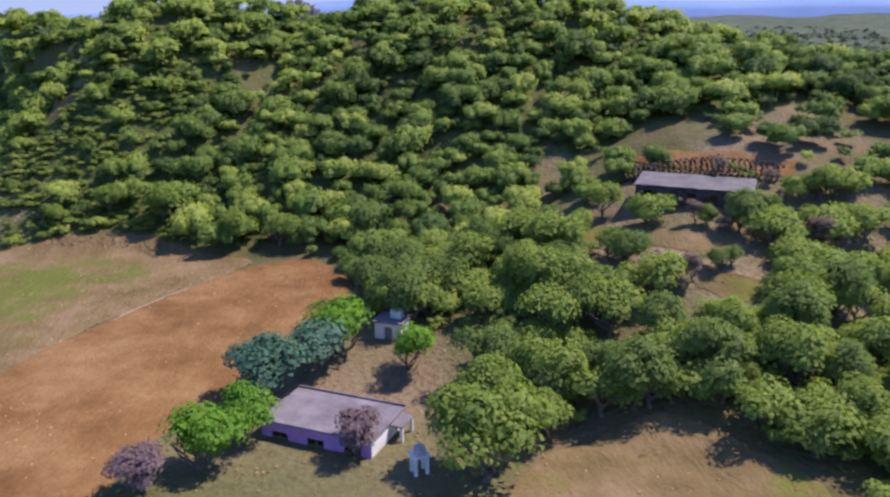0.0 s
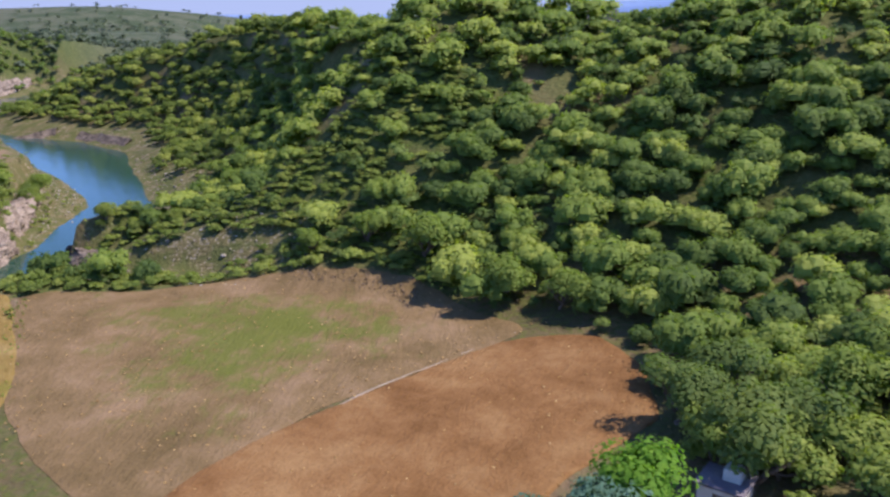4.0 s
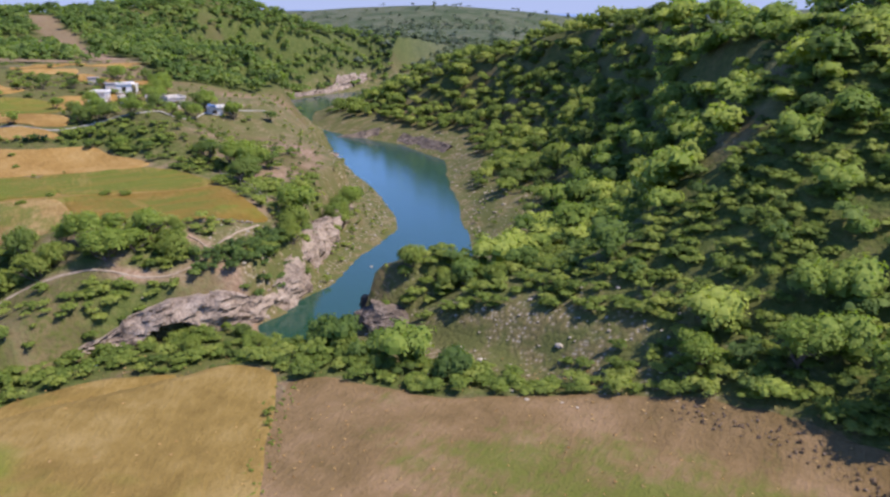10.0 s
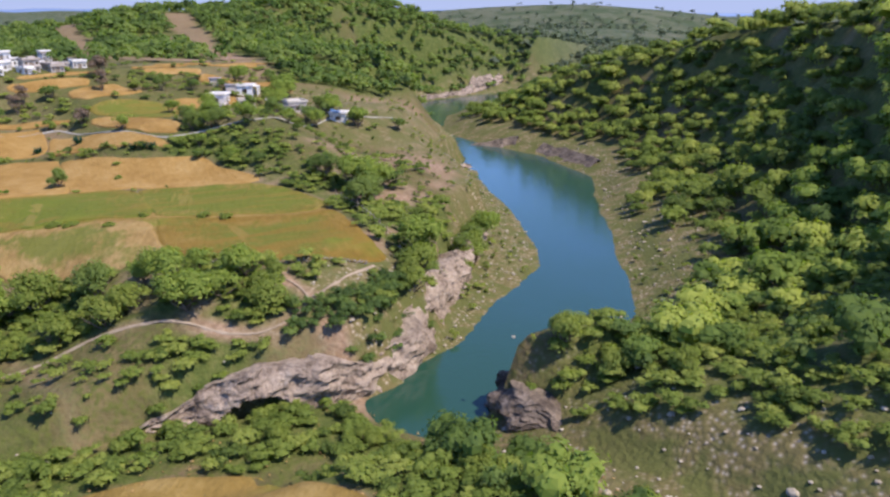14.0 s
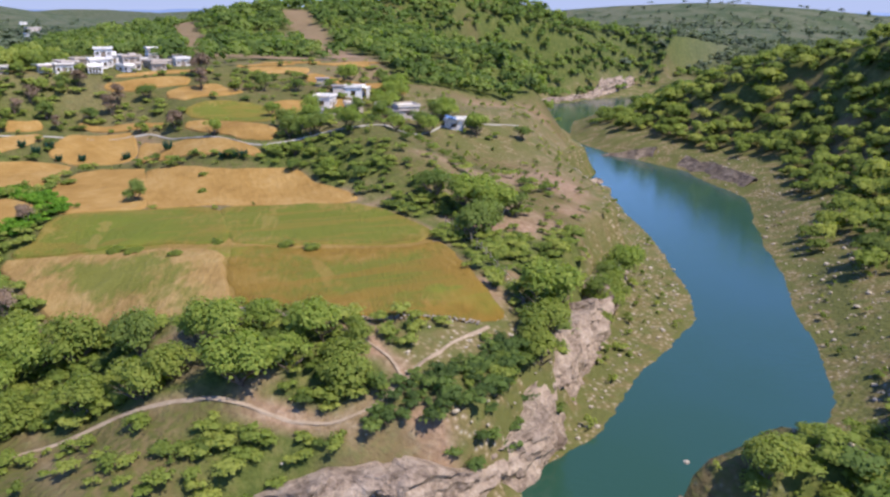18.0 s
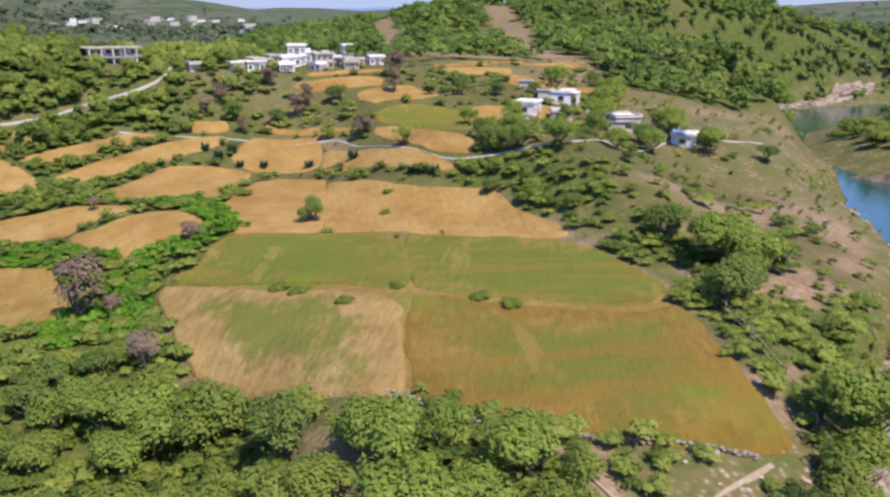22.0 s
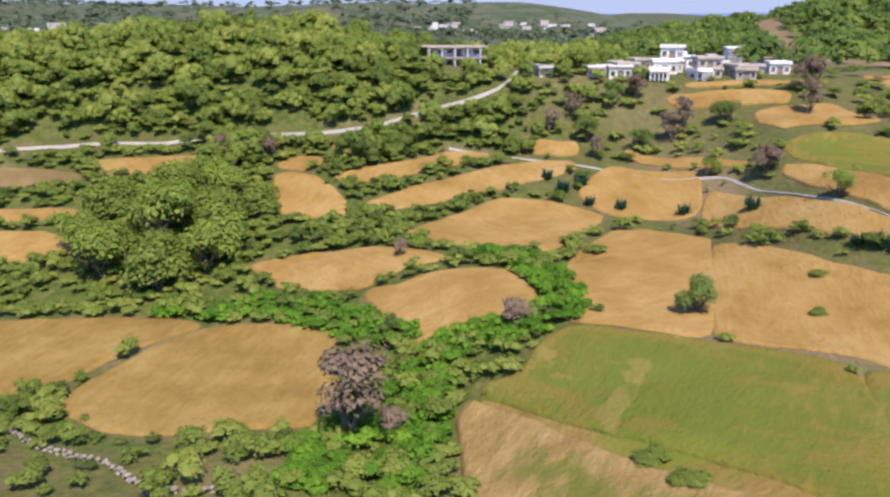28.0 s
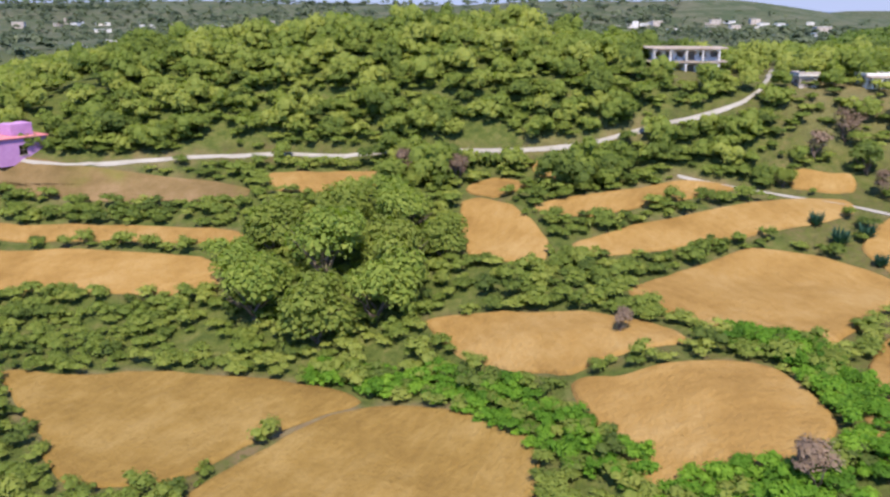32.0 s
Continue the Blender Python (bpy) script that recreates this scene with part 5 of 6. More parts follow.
for x, y, kind, size in ((-198.6, 78.9, "dark", 0.86), (-200, 94, "bright", 0.55), (-202.3, 100.9, "dark", 0.84), (-200.7, 107, "dark", 0.8), (-201.2, 110.7, "dead", 0.84), (-203.1, 112.4, "dead", 0.88), (-201.6, 116.7, "dark", 0.86),
                         (-190.4, 112.7, "bright", 0.58), (-186.3, 116.9, "dead", 0.83), (-200.1, 125.6, "dead", 0.94), (-208.1, 128.5, "dead", 1.11), (-195.7, 130, "bright", 0.65), (-195.4, 135.2, "dark", 0.87), (-194.1, 140.6, "dark", 0.69), (-183, 131.2, "broad", 0.66),
                         (-175, 118.9, "broad", 0.64), (-208.1, 104.6, "dark", 0.78), (-208.8, 107.5, "dead", 0.78), (-203.8, 96.9, "grey", 1.19), (-206.1, 99.8, "grey", 1.28), (-199.2, 102, "dead", 0.6), (-181.5, 136.9, "broad", 0.87), (-167.3, 130.3, "broad", 0.87), (-163.3, 128.8, "broad", 0.79),
                         (-160.3, 125.2, "broad", 0.53), (-157, 123.4, "dark", 0.5), (-152.3, 126.2, "broad", 0.55), (-147.5, 128, "dark", 0.55), (-156.2, 138.4, "broad", 0.66), (-164.6, 149.3, "broad", 0.8), (-163.9, 157.9, "broad", 0.91), (-169.7, 156.7, "broad", 0.87), (-166.7, 159.9, "dark", 0.79), (-161.9, 165.6, "dark", 0.71),
                         (-172.5, 157.4, "broad", 0.84), (-188.4, 158.6, "broad", 0.79), (-197.2, 159.4, "dark", 0.79)):
    what = {"dead": "withered brown-violet tree among the far plots", "grey": "bare grey tree on the slope", "bright": "small round bright green tree"}.get(kind, "leafy green tree near the village")
    tree(kind, x, y, size * 0.8, what, group="village trees")
for x, y, size in ((-162.5, 129.6, 0.7), (-158.4, 132.4, 0.78), (-165.3, 126.6, 0.69), (-169.7, 127.5, 0.6), (-166.2, 141.9, 0.73), (-176.2, 148.2, 0.86), (-186.3, 155.6, 0.89), (-171, 154.7, 0.67), (-189.7, 158.2, 0.89), (-167.6, 149.5, 0.68), (-195.8, 151.9, 0.8), (-180.8, 145.3, 0.59)):
    tree("broad" if size > 0.75 else "dark", x, y, size, "leafy green tree between the houses of the hamlet", group="hamlet trees")
for x, y, size in ((29.9, 90.6, 0.77), (33.7, 88.1, 0.67), (41.2, 86.9, 0.82), (26.3, 94, 0.85), (40.9, 89.6, 0.7), (28.6, 95.6, 0.8), (38.3, 87, 0.56), (49.3, 82.7, 0.74)):
    if along(x, y, [(28, 92, 0), (40, 86.5, 0)])[0] > 4.5:
        tree("acacia", x, y, size, "green thorn tree beside the cattle shed", group="shed trees")
for x, y, size in ((-135, 101.5, 0.38), (-139.9, 98.8, 0.41), (-142.2, 97.5, 0.4), (-137, 106.2, 0.29), (-132.2, 111.5, 0.36), (-129.9, 112.9, 0.4), (-173.2, 98.7, 0.43), (-170.2, 93.9, 0.48), (-159.3, 111.9, 0.29), (-164.6, 113.8, 0.28)):
    tree("bright", x, y, size, "low green bush standing in the crop", name="bush", group="field bushes")

# ---------------------------------------------------------------- rock faces
def rock_face(line, tall, lean, material, label, hollow=None, seed=0, push=0.0):
    """A broken rock wall along a bent line of (x, y, height factor): ledges, blocks and cracks."""
    p = np.array(line, float)
    s = np.concatenate([[0], np.cumsum(np.hypot(*np.diff(p[:, :2], axis=0).T))])
    q = np.arange(0, s[-1], 0.4)
    c = np.stack([np.interp(q, s, p[:, k]) for k in range(3)], 1)
    for _ in range(4):
        c[1:-1] = (c[:-2] + 2 * c[1:-1] + c[2:]) / 4
    t = np.gradient(c[:, :2], axis=0)
    t /= np.hypot(*t.T)[:, None]
    out = np.stack([t[:, 1], -t[:, 0]], 1)          # towards the water
    levels = np.linspace(0, 1, 15)
    S, L = np.meshgrid(q, levels, indexing="ij")
    block = np.floor(grain(S, L * tall * 2, 2.2, seed) * 5) / 5 * 1.3 + rough(S, L * tall * 3, 1.1, seed + 1) * 1.0 + rough(S, L * 9, 5.5, seed + 2) * 1.6
    off = block - lean * L ** 1.3 - 0.5 + push
    if hollow is not None:
        at, wide, high, deep = hollow
        off = off - deep * np.clip(1 - ((S - at) / wide) ** 2 - (L / high) ** 2, 0, 1) ** 0.35
    x = c[:, None, 0] + out[:, None, 0] * off
    y = c[:, None, 1] + out[:, None, 1] * off
    foot = height(c[:, 0] + out[:, 0] * 2.0, c[:, 1] + out[:, 1] * 2.0)[:, None]
    foot = np.minimum(foot, height(c[:, 0], c[:, 1])[:, None]) - 0.5
    bank = height(c[:, 0] - out[:, 0] * 4.0, c[:, 1] - out[:, 1] * 4.0)[:, None] + 0.3 + 1.2 * (grain(S, S * 0, 3, seed + 6) - 0.4)
    rise = np.minimum(tall * c[:, 2][:, None] * (0.9 + 0.35 * grain(S, S * 0, 4, seed + 4)), np.maximum(bank - foot, 1.2))
    z = foot + L * rise
    n, m = S.shape
    v = np.stack([x, y, z], -1).reshape(-1, 3)
    i = (np.arange(n - 1)[:, None] * m + np.arange(m - 1)[None]).ravel()
    f = np.stack([i, i + m, i + m + 1, i + 1], 1)
    # the crest runs back into the bank
    back = v.reshape(n, m, 3)[:, -1].copy()
    back[:, :2] -= out * 2.5
    back[:, 2] = np.minimum(back[:, 2] - 0.4, height(back[:, 0], back[:, 1]) - 0.1)
    j = np.arange(n - 1) * m + m - 1
    kk = n * m + np.arange(n - 1)
    f = np.concatenate([f, np.stack([j, j + m, kk + 1, kk], 1)])
    me = mesh_from("rock_face", np.concatenate([v, back]), f, material)
    return tagged(new("rock_face", me), label, "cliff", kind="structure")


rock_face([(-102.5, 90, 0.2), (-100.8, 94.5, 0.6), (-98, 99, 0.92), (-96.8, 104, 0.88), (-96.6, 110, 0.9), (-98.6, 116.0, 1.0), (-102.9, 121.6, 1.1), (-108.3, 129.5, 1.0), (-115.2, 139.5, 0.8), (-121.2, 147, 0.6), (-127, 154, 0.4)], 4.6, 1.3, M_ROCK,
          "pale pinkish broken cliff with a dark cave at its foot", (9.8, 3.2, 0.55, 3.6), 3, 0.7)
rock_face([(-146, 172, 0.4), (-153, 176, 0.8), (-160, 181, 0.9), (-168, 190, 0.9), (-173, 197, 0.7)], 2.6, 1.4, M_ROCK, "bare pale rock ledge at the river bend", None, 14)
# the spur wall's shade is put into the darker rock colour
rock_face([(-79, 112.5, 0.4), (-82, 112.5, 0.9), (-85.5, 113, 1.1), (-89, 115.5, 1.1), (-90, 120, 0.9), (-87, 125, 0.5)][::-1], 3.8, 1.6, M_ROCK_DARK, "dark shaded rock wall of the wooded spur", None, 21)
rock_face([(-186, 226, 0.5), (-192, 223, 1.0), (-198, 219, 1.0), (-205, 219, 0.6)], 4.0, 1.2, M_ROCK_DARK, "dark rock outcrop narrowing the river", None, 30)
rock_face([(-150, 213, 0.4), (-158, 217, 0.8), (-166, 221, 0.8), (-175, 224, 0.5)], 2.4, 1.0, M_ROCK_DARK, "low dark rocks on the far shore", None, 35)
rock_face([(-271, 229, 0.6), (-285, 247, 0.9), (-293, 268, 1), (-297, 288, 1), (-302, 311, 1), (-309, 335, 0.9), (-314, 352, 0.5)], 7.0, 2.2, M_ROCK, "eroded pale earth bank across the reservoir", None, 41, 3.0)


# ---------------------------------------------------------------- stones
def stone_proto(seed):
    rng = np.random.default_rng(seed)
    bm = bmesh.new()
    bmesh.ops.create_icosphere(bm, subdivisions=1, radius=0.5)
    for v in bm.verts:
        v.co = v.co * rng.uniform(0.75, 1.15)
        v.co.z *= 0.62
    bm.verts.ensure_lookup_table()
    co = np.array([v.co[:] for v in bm.verts])
    fa = np.array([[v.index for v in f.verts] for f in bm.faces])
    bm.free()
    return co, fa


STONES = [stone_proto(k) for k in range(5)]


def stones(name, xy, sizes, material, label):
    vs, fs, o = [], [], 0
    z = height(xy[:, 0], xy[:, 1])
    for k, (p, s) in enumerate(zip(xy, sizes)):
        co, fa = STONES[k % 5]
        a = k * 2.4
        r = np.array([[math.cos(a), -math.sin(a), 0], [math.sin(a), math.cos(a), 0], [0, 0, 1]])
        vs.append(co @ r.T * s + [p[0], p[1], z[k] + s * 0.12])
        fs.append(fa + o)
        o += len(co)
    return tagged(new(name, mesh_from(name, np.concatenate(vs), np.concatenate(fs), material)), label, "stones", kind="stuff")


def beach_stones(x, y):
    d, w, side = along(x, y, RIVER)
    d = d - w
    k = np.where(side > 0, ease(0.3, 1.5, d) * ease(11, 6, d) * (y > 108), ease(0.3, 1.5, d) * ease(16, 5, d) * (y > 122) * 0.6)
    k = np.maximum(k, 0.7 * np.minimum(1, 1.4 * hump(x, y, -64, 113, 17, 6)))
    k = np.maximum(k, 0.35 * (d < 3) * (y < 106) * ease(60, 75, y) * ease(0.5, 0.7, grain(x, y, 6, 3)))
    return k * 0.55


pts = scatter(-185, -48, 60, 225, 0.95, beach_stones, 21)
stones("beach_stones", pts, np.random.default_rng(3).gamma(2.0, 0.09, len(pts)) + 0.12, M_PEBBLE, "pale boulders and pebbles along the shores")


def dry_wall(line, label, rows=3, size=0.34, stone=None):
    """A dry stone wall: each stone a piece of its own."""
    p = np.array(line, float)
    s = np.concatenate([[0], np.cumsum(np.hypot(*np.diff(p, axis=0).T))])
    ob = empty("stone_wall", p[0][0], p[0][1])
    meshes = []
    for k in range(5):
        co, fa = STONES[k]
        meshes.append(mesh_from("stone", co * [1, 0.8, 0.8], fa, stone or M_STONE))
    rng = np.random.default_rng(int(abs(p[0][0]) * 10))
    inv = ob.matrix_world.inverted()
    for r in range(rows):
        for q in np.arange(rng.uniform(0, size), s[-1], size * 1.25):
            x, y = np.interp(q, s, p[:, 0]), np.interp(q, s, p[:, 1])
            st = hang("stone", meshes[rng.integers(5)], ob)
            z = float(height(x, y)) + r * size * 0.55 + 0.08
            st.matrix_local = inv @ pose(x + rng.uniform(-0.08, 0.08), y + rng.uniform(-0.08, 0.08), z, rng.uniform(-15, 15), rng.uniform(-15, 15), rng.uniform(0, 360)) @ Matrix.Diagonal((*(size * rng.uniform(0.9, 1.5, 3)), 1))
    return tagged(ob, label, "wall", kind="structure")


# ---------------------------------------------------------------- buildings
def wall_mesh(length, tall, thick, holes):
    """A wall along x with openings (x0, x1, z0, z1) cut through it."""
    bm = bmesh.new()
    xs = sorted({0.0, length, *[h[0] for h in holes], *[h[1] for h in holes]})
    for a, b in zip(xs, xs[1:]):
        over = [h for h in holes if h[0] <= a + 1e-6 and h[1] >= b - 1e-6]
        z = 0.0
        for h in sorted(over, key=lambda k: k[2]):
            if h[2] > z:
                box(bm, (b - a, thick, h[2] - z), ((a + b) / 2, 0, z))
            z = h[3]
        if tall > z:
            box(bm, (b - a, thick, tall - z), ((a + b) / 2, 0, z))
    bmesh.ops.remove_doubles(bm, verts=bm.verts, dist=0.001)
    return bm


def openings(length, tall, door, windows, pane=0.45):
    holes = []
    n = windows + door
    for k in range(n):
        c = length * (k + 0.5) / n
        if door and k == n // 2:
            holes.append((c - 0.42, c + 0.42, 0.05, min(tall * 0.78, 2.0)))
        else:
            holes.append((c - min(pane, length / n * 0.3), c + min(pane, length / n * 0.3), tall * 0.36, tall * 0.74))
    return holes


def house(x, y, w, d, tall, turn, wall, label, storeys=1, front=(1, 2), side=1, veranda=0.0, parapet=0.25, z=None, name="house", roof=None, tank=False, eave=0.2, pane=0.45):
    """A flat-roofed masonry house: four walls with openings, slab, parapet, sills, doors, and a veranda where it has one."""
    ground = min(float(height(x + a, y + b)) for a in (-w / 3, w / 3) for b in (-d / 3, d / 3)) if z is None else z
    ob = new(name)
    ob.matrix_world = pose(x, y, ground - 0.15, 0, 0, turn)
    tagged(ob, label, "house")
    th = 0.22
    for st in range(storeys):
        base = st * (tall + 0.16)
        sides = ((w, -w / 2, -d / 2 + th / 2, 0, front), (w, w / 2, d / 2 - th / 2, 180, (0, 2)), (d - 2 * th, w / 2 - th / 2, -d / 2 + th, 90, (0, side)), (d - 2 * th, -w / 2 + th / 2, d / 2 - th, 270, (0, side)))
        for length, px, py, rot, (door, win) in sides:
            holes = openings(length, tall, door, win, pane)
            wl = part("wall", wall_mesh(length, tall, th, holes), wall, ob)
            wl.matrix_local = pose(px, py, base, 0, 0, rot)
            for h in holes:
                if h[2] > 0.1:
                    sill = part("window_sill", box(bmesh.new(), (h[1] - h[0] + 0.16, th + 0.12, 0.06), ((h[0] + h[1]) / 2, 0, h[2] - 0.06), 0, 0.01), M_WALL_G, wl)
                    bm = bmesh.new()
                    for k in range(3):
                        box(bm, (0.05, 0.05, h[3] - h[2]), (h[0] + 0.03 + (h[1] - h[0] - 0.06) * k / 2, 0.02, h[2]))
                    box(bm, (h[1] - h[0], 0.05, 0.05), ((h[0] + h[1]) / 2, 0.02, (h[2] + h[3]) / 2))
                    part("window_frame", bm, M_WOOD, wl)
                else:
                    part("door", box(bmesh.new(), (h[1] - h[0] - 0.04, 0.06, h[3] - h[2]), ((h[0] + h[1]) / 2, 0.04, h[2]), 0, 0.01), M_WOOD, wl)
        part("floor_slab", box(bmesh.new(), (w - 2 * th - 0.02, d - 2 * th - 0.02, 0.12), (0, 0, base - 0.02)), M_WALL_G, ob)
        slab = part("roof", box(bmesh.new(), (w + 2 * eave, d + 2 * eave, 0.15), (0, 0, base + tall + 0.004), 0, 0.03), roof or M_ROOF, ob)
        if veranda:
            part("veranda_roof", box(bmesh.new(), (w, veranda, 0.12), (0, -d / 2 - veranda / 2 - 0.21, base + tall - 0.05), 0, 0.02), roof or M_ROOF, ob)
            for k in range(5):
                part("post", box(bmesh.new(), (0.14, 0.14, tall - 0.06), (-w / 2 + 0.2 + k * (w - 0.4) / 4, -d / 2 - veranda - 0.05, base), 0, 0.015), wall, ob)
    top = storeys * (tall + 0.16) + 0.008
    if parapet:
        for px, py, sx, sy in ((0, -d / 2 - 0.12, w + 0.36, 0.14), (0, d / 2 + 0.12, w + 0.36, 0.14), (-w / 2 - 0.12, 0, 0.14, d + 0.08), (w / 2 + 0.12, 0, 0.14, d + 0.08)):
            part("parapet", box(bmesh.new(), (sx, sy, parapet), (px, py, top), 0, 0.02), wall, ob)
    if tank:
        part("stair_head", box(bmesh.new(), (w * 0.4, d * 0.45, tall * 0.45), (w * 0.15, d * 0.1, top), 0, 0.03), wall, ob)
    return ob


def farm_house():
    x, y, turn, w, d, tall = -5.5, 58.6, -25, 9.6, 5.8, 3.0
    ob = house(x, y, w, d, tall, turn, M_WALL_P, "single-storey violet-plastered house with a weathered flat roof", front=(0, 3), side=0, parapet=0.0, z=-26.6, pane=0.75)
    bm = bmesh.new()
    box(bm, (1.1, 2.2, 0.14), (w / 2 + 0.7, 1.2, tall - 0.2), 0, 0.02)
    part("porch_roof", bm, M_ROOF, ob)
    for py in (0.25, 2.1):
        part("porch_post", box(bmesh.new(), (0.24, 0.24, tall - 0.2), (w / 2 + 1.1, py, 0), 0, 0.02), M_WALL_W, ob)
    part("white_gable", box(bmesh.new(), (0.05, d - 0.1, tall - 0.1), (w / 2 + 0.03, 0, 0.05), 0, 0.01), M_WALL_W, ob, "whitewashed end wall")
    for px, py, sx, sy in ((0, d / 2 + 0.12, w + 0.36, 0.16),):
        part("parapet", box(bmesh.new(), (sx, sy, 0.16), (px, py, tall + 0.17), 0, 0.02), M_ROOF, ob)


farm_house()
house(-0.8, 75.0, 2.8, 2.6, 1.8, -20, M_WALL_W, "small whitewashed hut with a roof box behind the farmyard", front=(1, 0), side=0, parapet=0.0, name="hut", tank=True)


def shelter(x, y):
    """A small whitewashed water stand on piers."""
    ob = tagged(empty("water_stand", x, y, None, 20), "small whitewashed masonry water stand beside the house", "water stand")
    for px in (-0.45, 0.45):
        for py in (-0.4, 0.4):
            part("pier", box(bmesh.new(), (0.24, 0.24, 1.5), (px, py, -0.1), 0, 0.02), M_WALL_W, ob)
    part("slab", box(bmesh.new(), (1.35, 1.25, 0.14), (0, 0, 1.4), 0, 0.02), M_WALL_W, ob)
    bm = bmesh.new()
    bmesh.ops.create_cone(bm, cap_ends=True, segments=18, radius1=0.45, radius2=0.42, depth=0.55, matrix=Matrix.Translation((0, 0, 1.82)))
    part("tank", bm, M_WALL_G, ob)


shelter(1.2, 52.0)


def cattle_shed():
    ob = tagged(empty("cattle_shed", 34.2, 89.6, None, -27), "long low cattle shed with a patched tin roof", "shed")
    w, d = 12.4, 4.6
    for length, px, py, rot, win in ((w, -w / 2, -d / 2, 0, 5), (w, w / 2, d / 2, 180, 0), (d, w / 2, -d / 2, 90, 1), (d, -w / 2, d / 2, 270, 1)):
        wl = part("wall", wall_mesh(length, 1.9 if rot == 0 else 2.1, 0.3, openings(length, 1.9, 0, win) if win else []), M_STONE_SHADE, ob)
        wl.matrix_local = pose(px, py, -0.6, 0, 0, rot)
    n = 11
    for k in range(n):
        bm = bmesh.new()
        a = -w / 2 - 0.3 + k * (w + 0.6) / n
        wid = (w + 0.6) / n
        cols = 9
        rows = []
        for yy, zz in ((-d / 2 - 0.4, 1.45), (d / 2 + 0.3, 2.05)):
            rows.append([bm.verts.new((a + wid * i / (cols - 1) * 1.05, yy, zz + 0.04 * (i % 2) + 0.02 * ((k * 7) % 3))) for i in range(cols)])
        for i in range(cols - 1):
            bm.faces.new((rows[0][i], rows[0][i + 1], rows[1][i + 1], rows[1][i]))
        bmesh.ops.solidify(bm, geom=bm.faces[:], thickness=0.02)
        part("roof_sheet", bm, M_TIN, ob)


cattle_shed()
dry_wall([(28.5, 99.5), (33, 96.6), (38.5, 94), (45, 90.5)], "dry stone terrace wall above the cattle shed, shade put into its colour", 8, 0.5, M_STONE_SHADE)
dry_wall([(-119.8, 100), (-114.3, 103.3), (-109.8, 109), (-107.1, 116.8)], "low pale stone wall along the front of the plot", 2, 0.32)
dry_wall([(-165.6, 131.2), (-181.6, 141.8), (-190.4, 145.7), (-195.1, 150)], "brown stone yard wall in the hamlet", 3, 0.4)
dry_wall([(-150.5, 59.7), (-148.1, 63.2), (-146.6, 68), (-143.7, 71.9), (-144.2, 76.6)], "low pale stone wall below the wheat field", 2, 0.4)

VILLAGE = ((-187.8, 142.9, 4.3, 3.6, 2.3, 150, M_WALL_W, 1, 0.0), (-183.8, 146.4, 4.1, 3.4, 1.8, 150, M_WALL_G, 1, 0.0), (-191.3, 150.6, 4.3, 3.6, 2.2, 150, M_WALL_W, 1, 0.9), (-173.4, 150.4, 5.0, 4.1, 2.5, 150, M_WALL_G, 1, 0.0),
           (-181.4, 150.9, 3.6, 3.1, 1.6, 150, M_WALL_G, 1, 0.0), (-167.8, 156.5, 3.8, 3.4, 1.8, 150, M_WALL_W, 1, 0.0))
for k, (x, y, w, d, t, turn, m, n, v) in enumerate(VILLAGE):
    house(x, y, w * 0.82, d * 0.85, t * 0.88, turn + (k * 3 % 5 - 2) * 8, m, "whitewashed flat-roofed house in the hamlet by the lane" if m == M_WALL_W else "grey unplastered house in the hamlet by the lane", n, (1, 2), 1, v, roof=M_ROOF_PALE)
TOWN = ((-213.9, 111.5, 5.0, 3.2, 1.7, 1, M_WALL_W, 0.8), (-214.6, 117.6, 5.6, 3.0, 1.5, 1, M_WALL_G, 0.0), (-214.9, 122.4, 6.4, 3.4, 1.7, 1, M_WALL_G, 0.0), (-216.7, 112.6, 4.4, 3.0, 1.8, 1, M_WALL_W, 0.0), (-215.2, 103.2, 4.6, 3.0, 1.6, 1, M_WALL_W, 0.7),
        (-219.9, 106.4, 4.0, 3.0, 1.8, 1, M_WALL_G, 0.0), (-221, 98.9, 4.2, 3.0, 1.6, 1, M_WALL_G, 0.0), (-231.8, 117.9, 5.0, 3.4, 1.9, 1, M_WALL_W, 0.0), (-239.4, 127.9, 4.4, 3.2, 1.9, 1, M_WALL_W, 0.8), (-214.4, 96.7, 3.2, 2.6, 1.6, 1, M_WALL_G, 0.0), (-229.2, 129.8, 4.0, 3.0, 1.8, 1, M_WALL_G, 0.0),
        (-214.3, 106.3, 4.2, 3.0, 1.6, 1, M_WALL_W, 0.0), (-213.7, 116.4, 4.0, 2.8, 1.6, 1, M_WALL_W, 0.7), (-213.9, 122.2, 4.4, 3.0, 1.5, 1, M_WALL_G, 0.0), (-215.5, 107.3, 4.6, 3.0, 1.7, 1, M_WALL_G, 0.0), (-221.9, 114.7, 4.4, 3.0, 1.8, 1, M_WALL_W, 0.0), (-225, 121.8, 4.4, 3.0, 1.7, 1, M_WALL_W, 0.0), (-227.4, 111.1, 4.6, 3.2, 1.8, 1, M_WALL_G, 0.0), (-219.6, 128.3, 4.2, 3.0, 1.7, 1, M_WALL_W, 0.0))
for k, (x, y, w, d, t, n, m, v) in enumerate(TOWN):
    house(x, y, w * (0.48 + 0.07 * (k * 5 % 4)), d * 0.8, t * (0.68 + 0.07 * (k % 4)), 95 + (k * 37 % 5 - 2) * 9, m, "white flat-roofed village house at the foot of the hill" if m == M_WALL_W else "plain tan village house at the foot of the hill", 1 + (k % 7 == 1), (1, 2), 1, v, roof=M_ROOF_TAN if k % 3 else M_ROOF_PALE, tank=k % 6 == 1)
